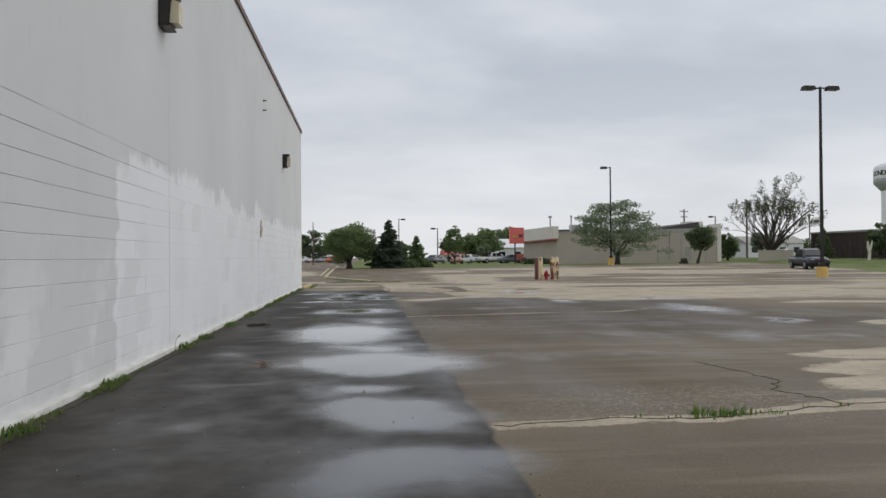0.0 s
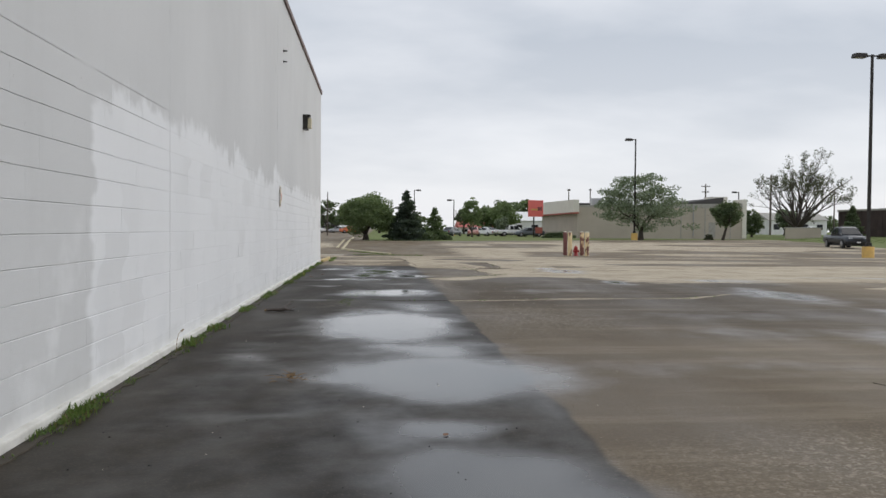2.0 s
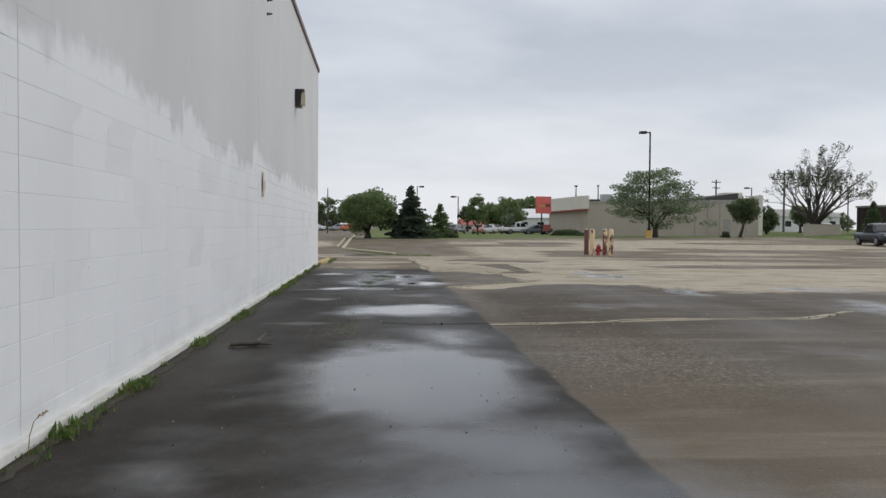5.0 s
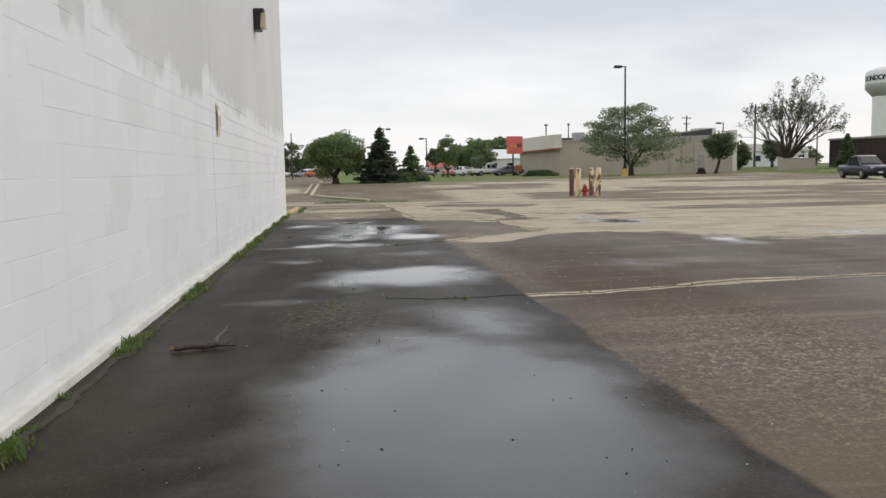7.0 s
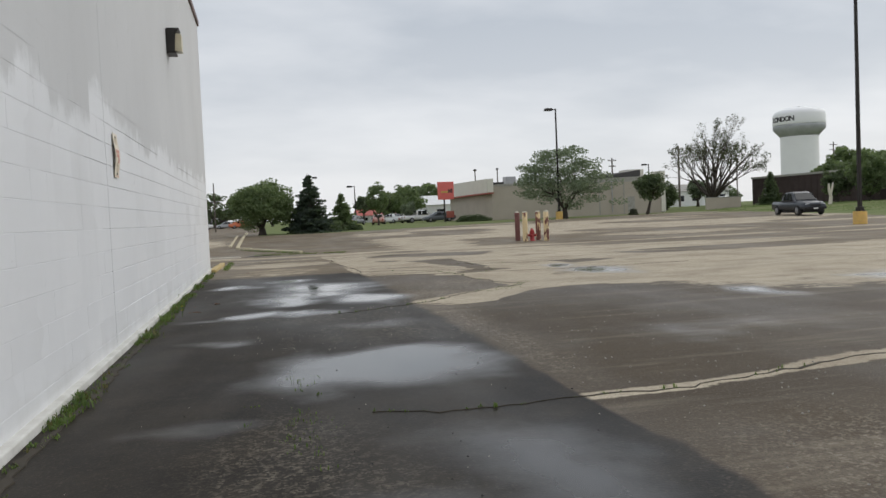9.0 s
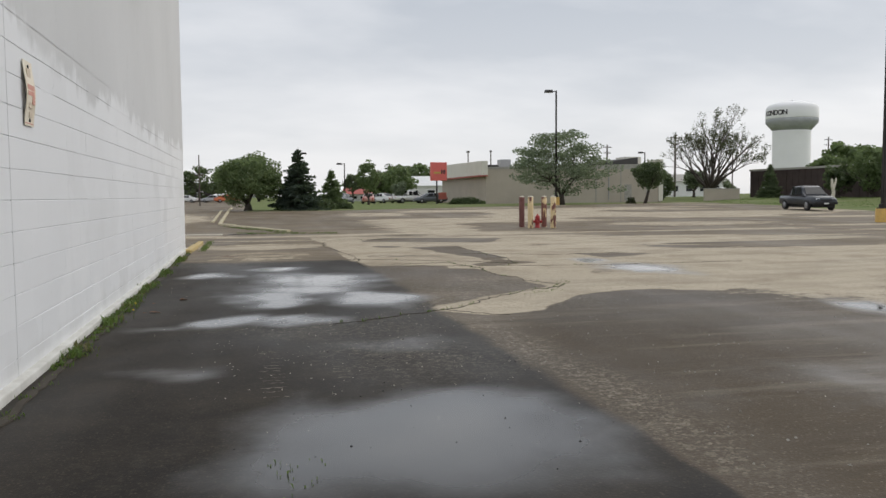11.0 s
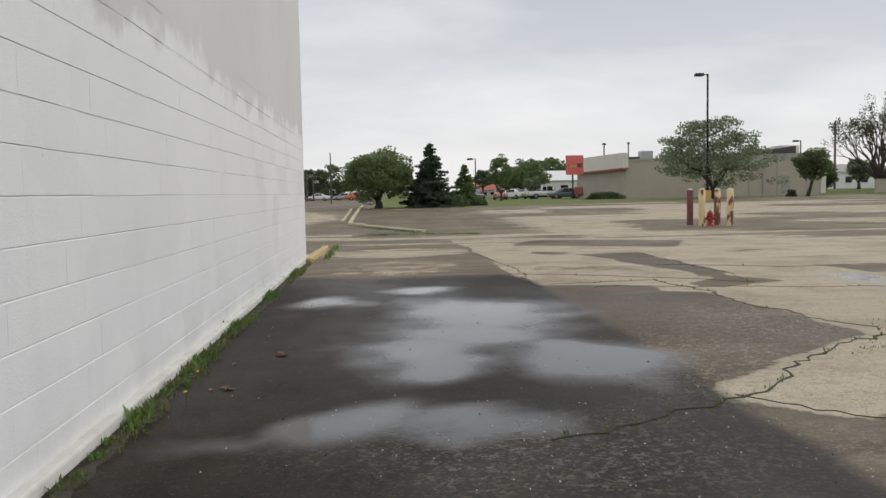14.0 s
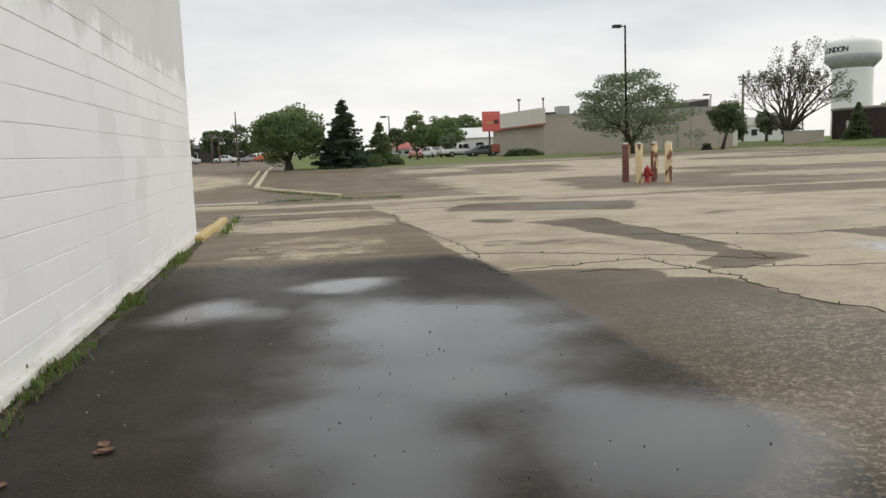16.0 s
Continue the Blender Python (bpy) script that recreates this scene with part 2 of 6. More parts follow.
def wall_material():
    m, nt, s = mat("painted_block")
    k = Nodes(nt)
    v = k.place()
    x, y, z = k.axes(v)
    # a coat rolled on as high as an arm reaches: its upper edge climbs and falls in strokes
    lift = k.noise(k.place((0, 0.33, 0), (0, 3.0, 0)), 1.0, 2.0)
    wavy = k.math("ADD", y, k.math("MULTIPLY", k.noise(v, 2.4, 3.0), 0.16))
    wide = k.noise(k.math("SNAP", wavy, 0.46), 2.37, 0.0)
    slim = k.noise(k.math("SNAP", k.math("ADD", wavy, 0.11), 0.21), 5.13, 0.0)
    strokes = k.math("ADD", k.math("MULTIPLY", wide, 0.75), k.math("ADD", k.math("MULTIPLY", slim, 0.1), k.math("MULTIPLY", k.noise(v, 5.0, 3.0), 0.15)))
    top = k.math("ADD", 1.50, k.math("ADD", k.math("MULTIPLY", lift, 0.7), k.math("MULTIPLY", strokes, 0.85)))
    fresh = k.range(k.math("ADD", k.math("SUBTRACT", top, z), k.math("MULTIPLY", k.math("SUBTRACT", k.noise(v, 3.3, 4.0), 0.5), 0.5)), -0.08, 0.11, 0, 1, True)
    start = k.math("ADD", 7.72, k.math("MULTIPLY", k.noise(k.place((0, 0, 2.2)), 1.0, 3.0), 0.9))
    fresh = k.math("MULTIPLY", fresh, k.range(k.math("SUBTRACT", y, start), -0.03, 0.06))
    skim = k.math("MULTIPLY", k.range(k.noise(v, 1.1, 4.0), 0.5, 0.58), k.range(z, 1.7, 0.5))
    cloud = k.noise(k.place((1, 0.45, 0.3)), 0.9, 4.0)
    old = k.mix(k.range(cloud, 0.3, 0.7), c4(0.575, 0.58, 0.58), c4(0.65, 0.655, 0.655))
    new_coat = k.mix(k.range(cloud, 0.3, 0.7), c4(0.76, 0.77, 0.78), c4(0.81, 0.82, 0.83))
    col = k.mix(fresh, old, new_coat)
    col = k.mix(k.math("MULTIPLY", skim, 0.45), col, c4(0.84, 0.845, 0.85))
    cell = nt.nodes.new("ShaderNodeTexWhiteNoise")
    cell.noise_dimensions = "2D"
    both = nt.nodes.new("ShaderNodeCombineXYZ")
    k.put(both.inputs[0], k.math("FLOOR", k.math("DIVIDE", k.math("ADD", wavy, k.math("MULTIPLY", k.noise(k.place((0, 0, 1.3)), 1.0, 2.0), 1.6)), 0.61)))
    k.put(both.inputs[1], k.math("FLOOR", k.math("DIVIDE", k.math("ADD", z, 0.027), 0.4064)))
    nt.links.new(both.outputs[0], cell.inputs["Vector"])
    rolled = k.math("MULTIPLY", k.range(cell.outputs["Value"], 0.62, 1.0), k.range(k.noise(v, 0.55, 3.0), 0.40, 0.62))
    col = k.mix(k.math("MULTIPLY", rolled, 0.42), col, c4(0.60, 0.605, 0.605))
    run = k.noise(k.place((1, 2.2, 0.16)), 1.0, 4.0, 0.6)
    col = k.mix(k.math("MULTIPLY", k.range(run, 0.55, 0.8), 0.10), col, c4(0.36, 0.36, 0.345))
    # splashed dirt with a ragged top
    splash = k.range(k.math("ADD", z, k.math("MULTIPLY", k.noise(v, 3.0, 4.0), -0.4)), 0.03, -0.16)
    col = k.mix(k.math("MULTIPLY", splash, 0.22), col, c4(0.30, 0.285, 0.24))
    chips = k.math("GREATER_THAN", k.noise(v, 23.0, 2.0), 0.765)
    col = k.mix(k.math("MULTIPLY", chips, 0.5), col, c4(0.27, 0.265, 0.25))
    col = k.mix(k.range(k.chance(), 0, 1, 0.0, 0.03), col, c4(0.40, 0.40, 0.40))
    k.put(s.inputs["Base Color"], col)
    k.put(s.inputs["Roughness"], k.range(fresh, 0, 1, 0.72, 0.56))
    h = k.math("ADD", k.noise(v, 90.0, 3.0, 0.7), k.math("MULTIPLY", k.noise(v, 8.0, 3.0), 1.2))
    k.put(s.inputs["Normal"], k.bump(h, 0.35, 0.006))
    return m


def leaf_material(name, a, b):
    m, nt, s = mat(name)
    k = Nodes(nt)
    col = k.mix(k.island(), c4(*a), c4(*b))
    col = k.mix(k.range(k.noise(k.place(), 0.9, 2.0), 0.35, 0.65, 0, 0.5), col, c4(*(x * 0.7 for x in a)))
    k.put(s.inputs["Base Color"], col)
    s.inputs["Roughness"].default_value = 0.6
    # light also comes through the thin blades
    thin, both = nt.nodes.new("ShaderNodeBsdfTranslucent"), nt.nodes.new("ShaderNodeMixShader")
    k.put(thin.inputs[0], k.mix(0.35, col, c4(0.20, 0.26, 0.06)))
    both.inputs[0].default_value = 0.5
    out = next(n for n in nt.nodes if n.type == "OUTPUT_MATERIAL")
    nt.links.new(s.outputs[0], both.inputs[1])
    nt.links.new(thin.outputs[0], both.inputs[2])
    nt.links.new(both.outputs[0], out.inputs[0])
    return m


GROUND, WALL = ground_material(), wall_material()
CONCRETE = plain("grey_concrete", (0.40, 0.385, 0.35), (0.28, 0.27, 0.24), 0.85, scale=2.5)
WHITE_FOOT = plain("splashed_footing", (0.70, 0.69, 0.65), (0.50, 0.485, 0.44), 0.8, scale=3.5, fine=25)
BRONZE = plain("dark_bronze_metal", (0.045, 0.040, 0.036), (0.03, 0.028, 0.026), 0.42, 0.6, scale=4)
COPING = plain("brown_red_flashing", (0.16, 0.085, 0.07), (0.10, 0.07, 0.06), 0.5, 0.3, scale=3)
STUCCO = plain("tan_stucco", (0.47, 0.415, 0.345), (0.42, 0.37, 0.31), 0.85, scale=0.5, fine=12)
CREAM = plain("cream_panel", (0.72, 0.69, 0.61), (0.66, 0.63, 0.56), 0.6, scale=0.7)
RED = plain("faded_red_panel", (0.78, 0.17, 0.15), (0.68, 0.14, 0.12), 0.45, scale=1.0)
RED_TRIM = plain("dull_red_trim", (0.42, 0.12, 0.09), None, 0.6)
YELLOW = plain("yellow_paint", (0.66, 0.42, 0.11), (0.48, 0.31, 0.12), 0.7, scale=5)
TOWER_WHITE = plain("tower_paint", (0.86, 0.86, 0.86), (0.80, 0.80, 0.80), 0.45, scale=0.05, fine=0.2)
WHITE = plain("white_paint", (0.78, 0.78, 0.77), (0.68, 0.68, 0.67), 0.5, scale=1.5)
TOWER_GREY = plain("grey_band_paint", (0.42, 0.43, 0.45), None, 0.5, scale=0.3)
DARK = plain("black_rubber", (0.02, 0.02, 0.021), None, 0.7)
LETTER = plain("dark_lettering", (0.045, 0.04, 0.045), None, 0.6)
ROOF_DARK = plain("dark_roofing", (0.07, 0.068, 0.066), None, 0.8)
BROWN_WALL = plain("dark_brown_siding", (0.060, 0.040, 0.036), (0.045, 0.032, 0.03), 0.75, scale=0.8)
BARK = plain("grey_bark", (0.085, 0.07, 0.058), (0.05, 0.042, 0.036), 0.9, scale=5, bump=0.5, fine=18)
WOOD_POLE = plain("weathered_pole_wood", (0.13, 0.11, 0.09), (0.09, 0.075, 0.062), 0.9, scale=3)
GALV = plain("galvanised_steel", (0.42, 0.43, 0.44), None, 0.45, 0.7)
WALL_SEAM = plain("grey_caulk", (0.66, 0.665, 0.67), (0.58, 0.585, 0.59), 0.7)
FLOWER = plain("dandelion_yellow", (0.75, 0.55, 0.03), None, 0.6)
SOIL = plain("dark_soil", (0.055, 0.045, 0.032), (0.035, 0.03, 0.022), 0.95, scale=8)
LEAF_DEEP = leaf_material("deep_green_leaves", (0.125, 0.185, 0.080), (0.26, 0.33, 0.155))
LEAF_LOCUST = leaf_material("grey_green_leaves", (0.145, 0.19, 0.125), (0.33, 0.385, 0.27))
LEAF_SPRUCE = leaf_material("blue_green_needles", (0.044, 0.070, 0.057), (0.095, 0.126, 0.102))
LEAF_DARK = leaf_material("dark_green_leaves", (0.092, 0.132, 0.070), (0.18, 0.23, 0.12))
LEAF_DRY = leaf_material("brown_green_leaves", (0.052, 0.058, 0.040), (0.105, 0.108, 0.078))
GRASS = leaf_material("weed_green", (0.070, 0.135, 0.026), (0.19, 0.27, 0.075))
GRASS_DRY = leaf_material("dry_weed", (0.14, 0.13, 0.05), (0.24, 0.20, 0.10))


# ---- builders ----
def mesh_of(name, bm, material):
    me = bpy.data.meshes.new(name)
    bm.to_mesh(me)
    bm.free()
    for one in material if isinstance(material, (list, tuple)) else (material,):
        me.materials.append(one)
    return me


def part(name, bm, material, parent=None, label="", smooth=False):
    ob = new(name, mesh_of(name, bm, material))
    if smooth:
        ob.data.shade_smooth()
    if parent:
        ob.parent = parent
    if label:
        ob["label"] = label
    return ob


def thing(name, x, y, z, label, category, group="", turn=0.0, kind="", size=1.0):
    ob = new(name)
    ob.matrix_world = pose(x, y, z, 0, 0, turn) @ Matrix.Scale(size, 4)
    ob.empty_display_size = 0.2
    return tagged(ob, label, category, group, kind)


def box(bm, x0, x1, y0, y1, z0, z1, bevel=0.0):
    r = bmesh.ops.create_cube(bm, size=1.0)
    vs = r["verts"]
    for v in vs:
        v.co = Vector(((x0 + x1) / 2 + v.co.x * (x1 - x0), (y0 + y1) / 2 + v.co.y * (y1 - y0), (z0 + z1) / 2 + v.co.z * (z1 - z0)))
    if bevel:
        es = list({e for v in vs for e in v.link_edges})
        bmesh.ops.bevel(bm, geom=es, offset=bevel, segments=2, profile=0.6, affect="EDGES")
    return bm


def a_box(x0, x1, y0, y1, z0, z1, bevel=0.0):
    return box(bmesh.new(), x0, x1, y0, y1, z0, z1, bevel)


def tube(bm, points, radii, sides=8, cap=True):
    """A tapered round limb along points."""
    rings = []
    points = [Vector(p) for p in points]
    for i, p in enumerate(points):
        way = (points[min(i + 1, len(points) - 1)] - points[max(i - 1, 0)]).normalized()
        a = way.orthogonal().normalized() if i == 0 else (a0 - way * a0.dot(way)).normalized()
        a0 = a
        b = way.cross(a)
        rings.append([bm.verts.new(p + (a * math.cos(q) + b * math.sin(q)) * radii[i]) for q in (2 * math.pi * j / sides for j in range(sides))])
    for r0, r1 in zip(rings, rings[1:]):
        for j in range(sides):
            bm.faces.new((r0[j], r0[(j + 1) % sides], r1[(j + 1) % sides], r1[j]))
    if cap:
        bm.faces.new(list(reversed(rings[0])))
        bm.faces.new(rings[-1])
    return bm


def a_tube(points, radii, sides=8):
    return tube(bmesh.new(), points, radii, sides)


def lathe(profile, sides=24, smooth_top=True):
    """A solid of revolution from (radius, height) pairs."""
    bm = bmesh.new()
    rings = [[bm.verts.new((r * math.cos(2 * math.pi * j / sides), r * math.sin(2 * math.pi * j / sides), z)) for j in range(sides)] for r, z in profile]
    for r0, r1 in zip(rings, rings[1:]):
        for j in range(sides):
            bm.faces.new((r0[j], r0[(j + 1) % sides], r1[(j + 1) % sides], r1[j]))
    bm.faces.new(list(reversed(rings[0])))
    bm.faces.new(rings[-1])
    return bm


def prism(outline, z0, z1, bevel=0.0):
    """A solid from a plan outline, (x, y) pairs counter-clockwise."""
    bm = bmesh.new()
    lo = [bm.verts.new((x, y, z0)) for x, y in outline]
    hi = [bm.verts.new((x, y, z1)) for x, y in outline]
    n = len(outline)
    for j in range(n):
        bm.faces.new((lo[j], lo[(j + 1) % n], hi[(j + 1) % n], hi[j]))
    bm.faces.new(list(reversed(lo)))
    bm.faces.new(hi)
    if bevel:
        bmesh.ops.bevel(bm, geom=list(bm.edges), offset=bevel, segments=2, profile=0.6, affect="EDGES")
    return bm


def sheet(name, verts, faces, material, parent=None):
    me = bpy.data.meshes.new(name)
    me.from_pydata(verts, [], faces)
    me.materials.append(material)
    ob = new(name, me)
    if parent:
        ob.parent = parent
    return ob


# ---- the ground ----
def ease(v, a, b):
    t = np.clip((np.asarray(v, float) - a) / (b - a), 0, 1)
    return t * t * (3 - 2 * t)


def height(x, y):
    far = ease(y, 44, 78)
    dip = -0.16 * ease(y, 28, 46) * (1 - far)
    return dip + 0.22 * far + 0.45 * ease(x, 48, 64) * ease(y, 50, 70)


def blob(X, Y, x, y, rx, ry, soft=0.45):
    """1 in the middle of an oval, 0.5 at its rim, 0 well outside."""
    d = np.sqrt(((X - x) / rx) ** 2 + ((Y - y) / ry) ** 2)
    return np.clip(1 - (d - (1 - soft)) / (2 * soft), 0, 1)


def smooth_noise(X, Y, scale, seed):
    rng = np.random.RandomState(seed)
    g = rng.rand(64, 64)
    u, v = X * scale, Y * scale
    i, j = np.floor(u).astype(int), np.floor(v).astype(int)
    a, b = u - i, v - j
    a, b = a * a * (3 - 2 * a), b * b * (3 - 2 * b)
    g00, g10, g01, g11 = g[i % 64, j % 64], g[(i + 1) % 64, j % 64], g[i % 64, (j + 1) % 64], g[(i + 1) % 64, (j + 1) % 64]
    return (g00 * (1 - a) + g10 * a) * (1 - b) + (g01 * (1 - a) + g11 * a) * b


def steps_of(pairs):
    """Grid lines from (start, stop, step) stretches."""
    out = []
    for a, b, s in pairs:
        out += list(np.arange(a, b - 1e-6, s))
    return np.array(out + [pairs[-1][1]])


# pools of standing water: x, y, half width, half length, fullness
POOLS = [
    (2.18, 12.55, 0.80, 1.40, 1.35), (1.60, 11.3, 0.28, 0.40, 0.55), (2.60, 8.95, 0.92, 0.90, 1.2), (2.65, 10.4, 0.62, 0.65, 0.8),
    (2.42, 6.97, 0.38, 0.50, 0.85), (2.66, 5.80, 0.60, 0.55, 0.85), (2.72, 4.20, 0.62, 0.60, 0.8), (2.5, 2.4, 0.9, 0.7, 0.7),
    (1.18, 5.45, 0.25, 0.25, 0.5), (1.00, 9.90, 0.28, 0.28, 0.5), (1.3, 7.4, 0.5, 0.3, 0.4),
    (2.30, 17.62, 0.74, 0.62, 1.15), (2.62, 14.9, 0.36, 0.72, 0.62),
    (1.97, 25.75, 0.52, 0.90, 0.85), (2.33, 25.35, 0.80, 1.00, 0.9), (1.65, 23.48, 0.38, 0.66, 1.0), (2.84, 23.30, 0.54, 0.58, 1.0), (2.15, 24.3, 0.72, 0.62, 0.85),
    (1.94, 27.50, 0.36, 0.30, 0.95), (0.89, 26.45, 0.31, 0.40, 0.7), (1.19, 21.96, 0.21, 0.34, 1.0), (1.75, 21.85, 0.55, 0.24, 0.75), (0.80, 21.6, 0.42, 0.2, 0.4),
    (0.94, 19.40, 0.38, 0.20, 0.45), (0.93, 16.10, 0.40, 0.18, 0.42), (2.75, 20.2, 0.5, 0.4, 0.32),
    (7.82, 20.9, 0.30, 0.70, 0.9), (10.4, 21.5, 0.45, 0.60, 0.72), (7.70, 25.9, 0.66, 0.90, 0.9), (7.40, 27.4, 0.36, 0.50, 0.8), (10.0, 17.2, 0.55, 1.60, 0.8), (10.2, 13.8, 0.38, 0.55, 0.85),
    (8.25, 11.4, 0.70, 0.70, 0.42), (11.2, 21.4, 0.97, 0.83, 0.5), (15.3, 22.9, 2.5, 0.34, 0.45), (7.4, 13.5, 1.6, 0.47, 0.3),
    (8.7, 10.8, 1.4, 0.5, 0.3), (5.5, 18.2, 1.3, 0.6, 0.3), (6.9, 11.6, 1.0, 0.55, 0.3), (5.2, 9.2, 1.5, 0.45, 0.3),
]
# dry worn stretches: x, y, half width, half length, strength
PALES = [
    (7.5, 6.6, 1.3, 0.75, 0.9), (8.1, 7.7, 1.6, 0.7, 0.85), (9.2, 8.9, 2.0, 0.5, 0.85), (12.6, 28.52, 3.88, 1.2, 0.9), (19.88, 29.25, 6.04, 1.37, 0.8),
    (14.96, 34.8, 5.12, 0.6, 0.8), (12.23, 12.82, 1.65, 0.54, 0.8), (14.67, 18.89, 1.94, 0.52, 0.8), (-3.88, 41.86, 4.92, 1.75, 0.8), (-4.43, 59.79, 4.21, 9.6, 0.8),
    (23.92, 26.33, 4.61, 0.6, 0.8), (27.6, 38.02, 5.61, 1.11, 0.8), (7.45, 42.04, 6.42, 0.82, 0.7), (2.03, 30.51, 1.49, 1.73, 0.55), (1.61, 34.48, 1.77, 1.84, 0.62),
    (1.8, 38.02, 2.12, 0.48, 0.7), (2.75, 41.03, 4.11, 0.86, 0.75),
]
# loose pale grit on the old surface: x, y, half width, half length
GRITS = [
    (3.62, 19.3, 0.2, 2.3), (3.9, 23.2, 0.7, 0.9), (4.39, 22.63, 0.81, 0.65), (5.43, 6.02, 1.53, 0.66), (4.46, 13.27, 1.03, 1.56),
    (4.75, 24.52, 1.07, 1.11), (2.17, 21.32, 0.95, 0.58), (2.61, 19.64, 0.56, 0.83), (1.58, 15.26, 0.38, 0.99), (3.31, 22.62, 0.46, 0.56),
    (1.05, 28.83, 0.72, 0.86),
]
DARKS = [
    (4.08, 27.42, 1.06, 0.39), (6.6, 27.85, 0.54, 0.46), (11.07, 32.25, 2.48, 0.54), (8.51, 25.24, 1.14, 0.64), (4.67, 33.38, 0.54, 0.53),
    (12.11, 25.65, 2.22, 0.81),
]
# darker paving patches with straight saw-cut edges, corners counter-clockwise, and strength
PATCHES = [
    (((3.25, 22.2), (4.1, 22.7), (5.25, 23.6), (5.25, 24.9), (5.1, 26.4), (3.3, 27.5)), 1.0),
    (((5.11, 32.59), (5.74, 28.11), (6.13, 27.64), (6.31, 32.8)), 0.8),
    (((7.55, 30.12), (8.11, 27.84), (12.35, 30.27), (10.66, 31.68)), 0.75),
    (((4.28, 36.15), (7.57, 34.23), (8.78, 36.86), (5.54, 38.84)), 0.6),
    (((3.61, 29.61), (5.35, 28.78), (5.2, 29.71), (3.71, 30.42)), 0.4),
]
# long jagged cracks: their line, width and how grown over they are
CRACKS = [
    ([(3.43, 5.27), (4.5, 5.39), (5.0, 5.36), (5.57, 5.52), (6.34, 5.72), (7.2, 5.8), (8.8, 5.75)], 0.016, 0.5),
    ([(2.0, 16.08), (2.4, 15.94), (3.4, 16.0), (4.1, 16.02), (4.85, 16.2), (5.9, 16.42), (7.0, 16.5), (7.85, 16.5), (9.0, 17.4)], 0.017, 0.5),
    ([(2.2, 21.4), (2.57, 21.55), (2.79, 21.67), (3.4, 22.05), (3.92, 22.47), (4.16, 22.86), (4.97, 23.5), (5.32, 23.62), (5.6, 24.0)], 0.017, 0.5),
    ([(3.4, 22.05), (4.0, 21.5)], 0.009, 0.0),
    ([(3.35, 27.6), (4.2, 27.75), (5.0, 27.9), (5.14, 26.35), (5.15, 25.43), (5.28, 24.9), (5.27, 24.49), (5.5, 24.0)], 0.014, 0.35),
    ([(4.0, 27.3), (4.95, 27.06), (6.0, 26.8), (7.23, 26.56), (10.0, 26.5)], 0.012, 0.2),
    ([(3.23, 29.09), (4.74, 28.34), (6.04, 27.38)], 0.01, 0.2),
    ([(-0.2, 37.3), (1.85, 37.9), (3.5, 37.6), (6.0, 37.4)], 0.02, 0.3),
    ([(3.42, 36.3), (3.23, 33.34), (3.44, 30.49), (3.34, 27.33)], 0.007, 0.05),
    ([(6.2, 8.4), (6.33, 7.7), (6.42, 6.9), (6.1, 6.5), (6.34, 5.74)], 0.012, 0.15),
    ([(5.72, 30.06), (7.28, 29.06), (9.11, 29.3)], 0.012, 0.2),
    ([(6.31, 32.7), (6.17, 29.94), (6.14, 27.36)], 0.006, 0.1),
]

PALE_EDGE = ((3.31, 21.84), (3.84, 21.43), (4.43, 21.73), (5.31, 22.59), (6.35, 22.95), (7.25, 22.8), (8.1, 23.0), (10.84, 24.6), (15.1, 27.2), (27.75, 33.27))


def inside(X, Y, corners, soft):
    """1 within a convex polygon, falling to 0 over its soft edge."""
    least = np.full_like(X, 1e9)
    for (x0, y0), (x1, y1) in zip(corners, corners[1:] + corners[:1]):
        n = math.hypot(x1 - x0, y1 - y0)
        least = np.minimum(least, ((x1 - x0) * (Y - y0) - (y1 - y0) * (X - x0)) / n)
    return ease(least, -soft, soft)


def from_line(X, Y, pts):
    """Distance to a line of points."""
    d = np.full_like(X, 1e9)
    for (x0, y0), (x1, y1) in zip(pts, pts[1:]):
        n = (x1 - x0) ** 2 + (y1 - y0) ** 2
        t = np.clip(((X - x0) * (x1 - x0) + (Y - y0) * (y1 - y0)) / n, 0, 1)
        d = np.minimum(d, np.hypot(X - x0 - t * (x1 - x0), Y - y0 - t * (y1 - y0)))
    return d


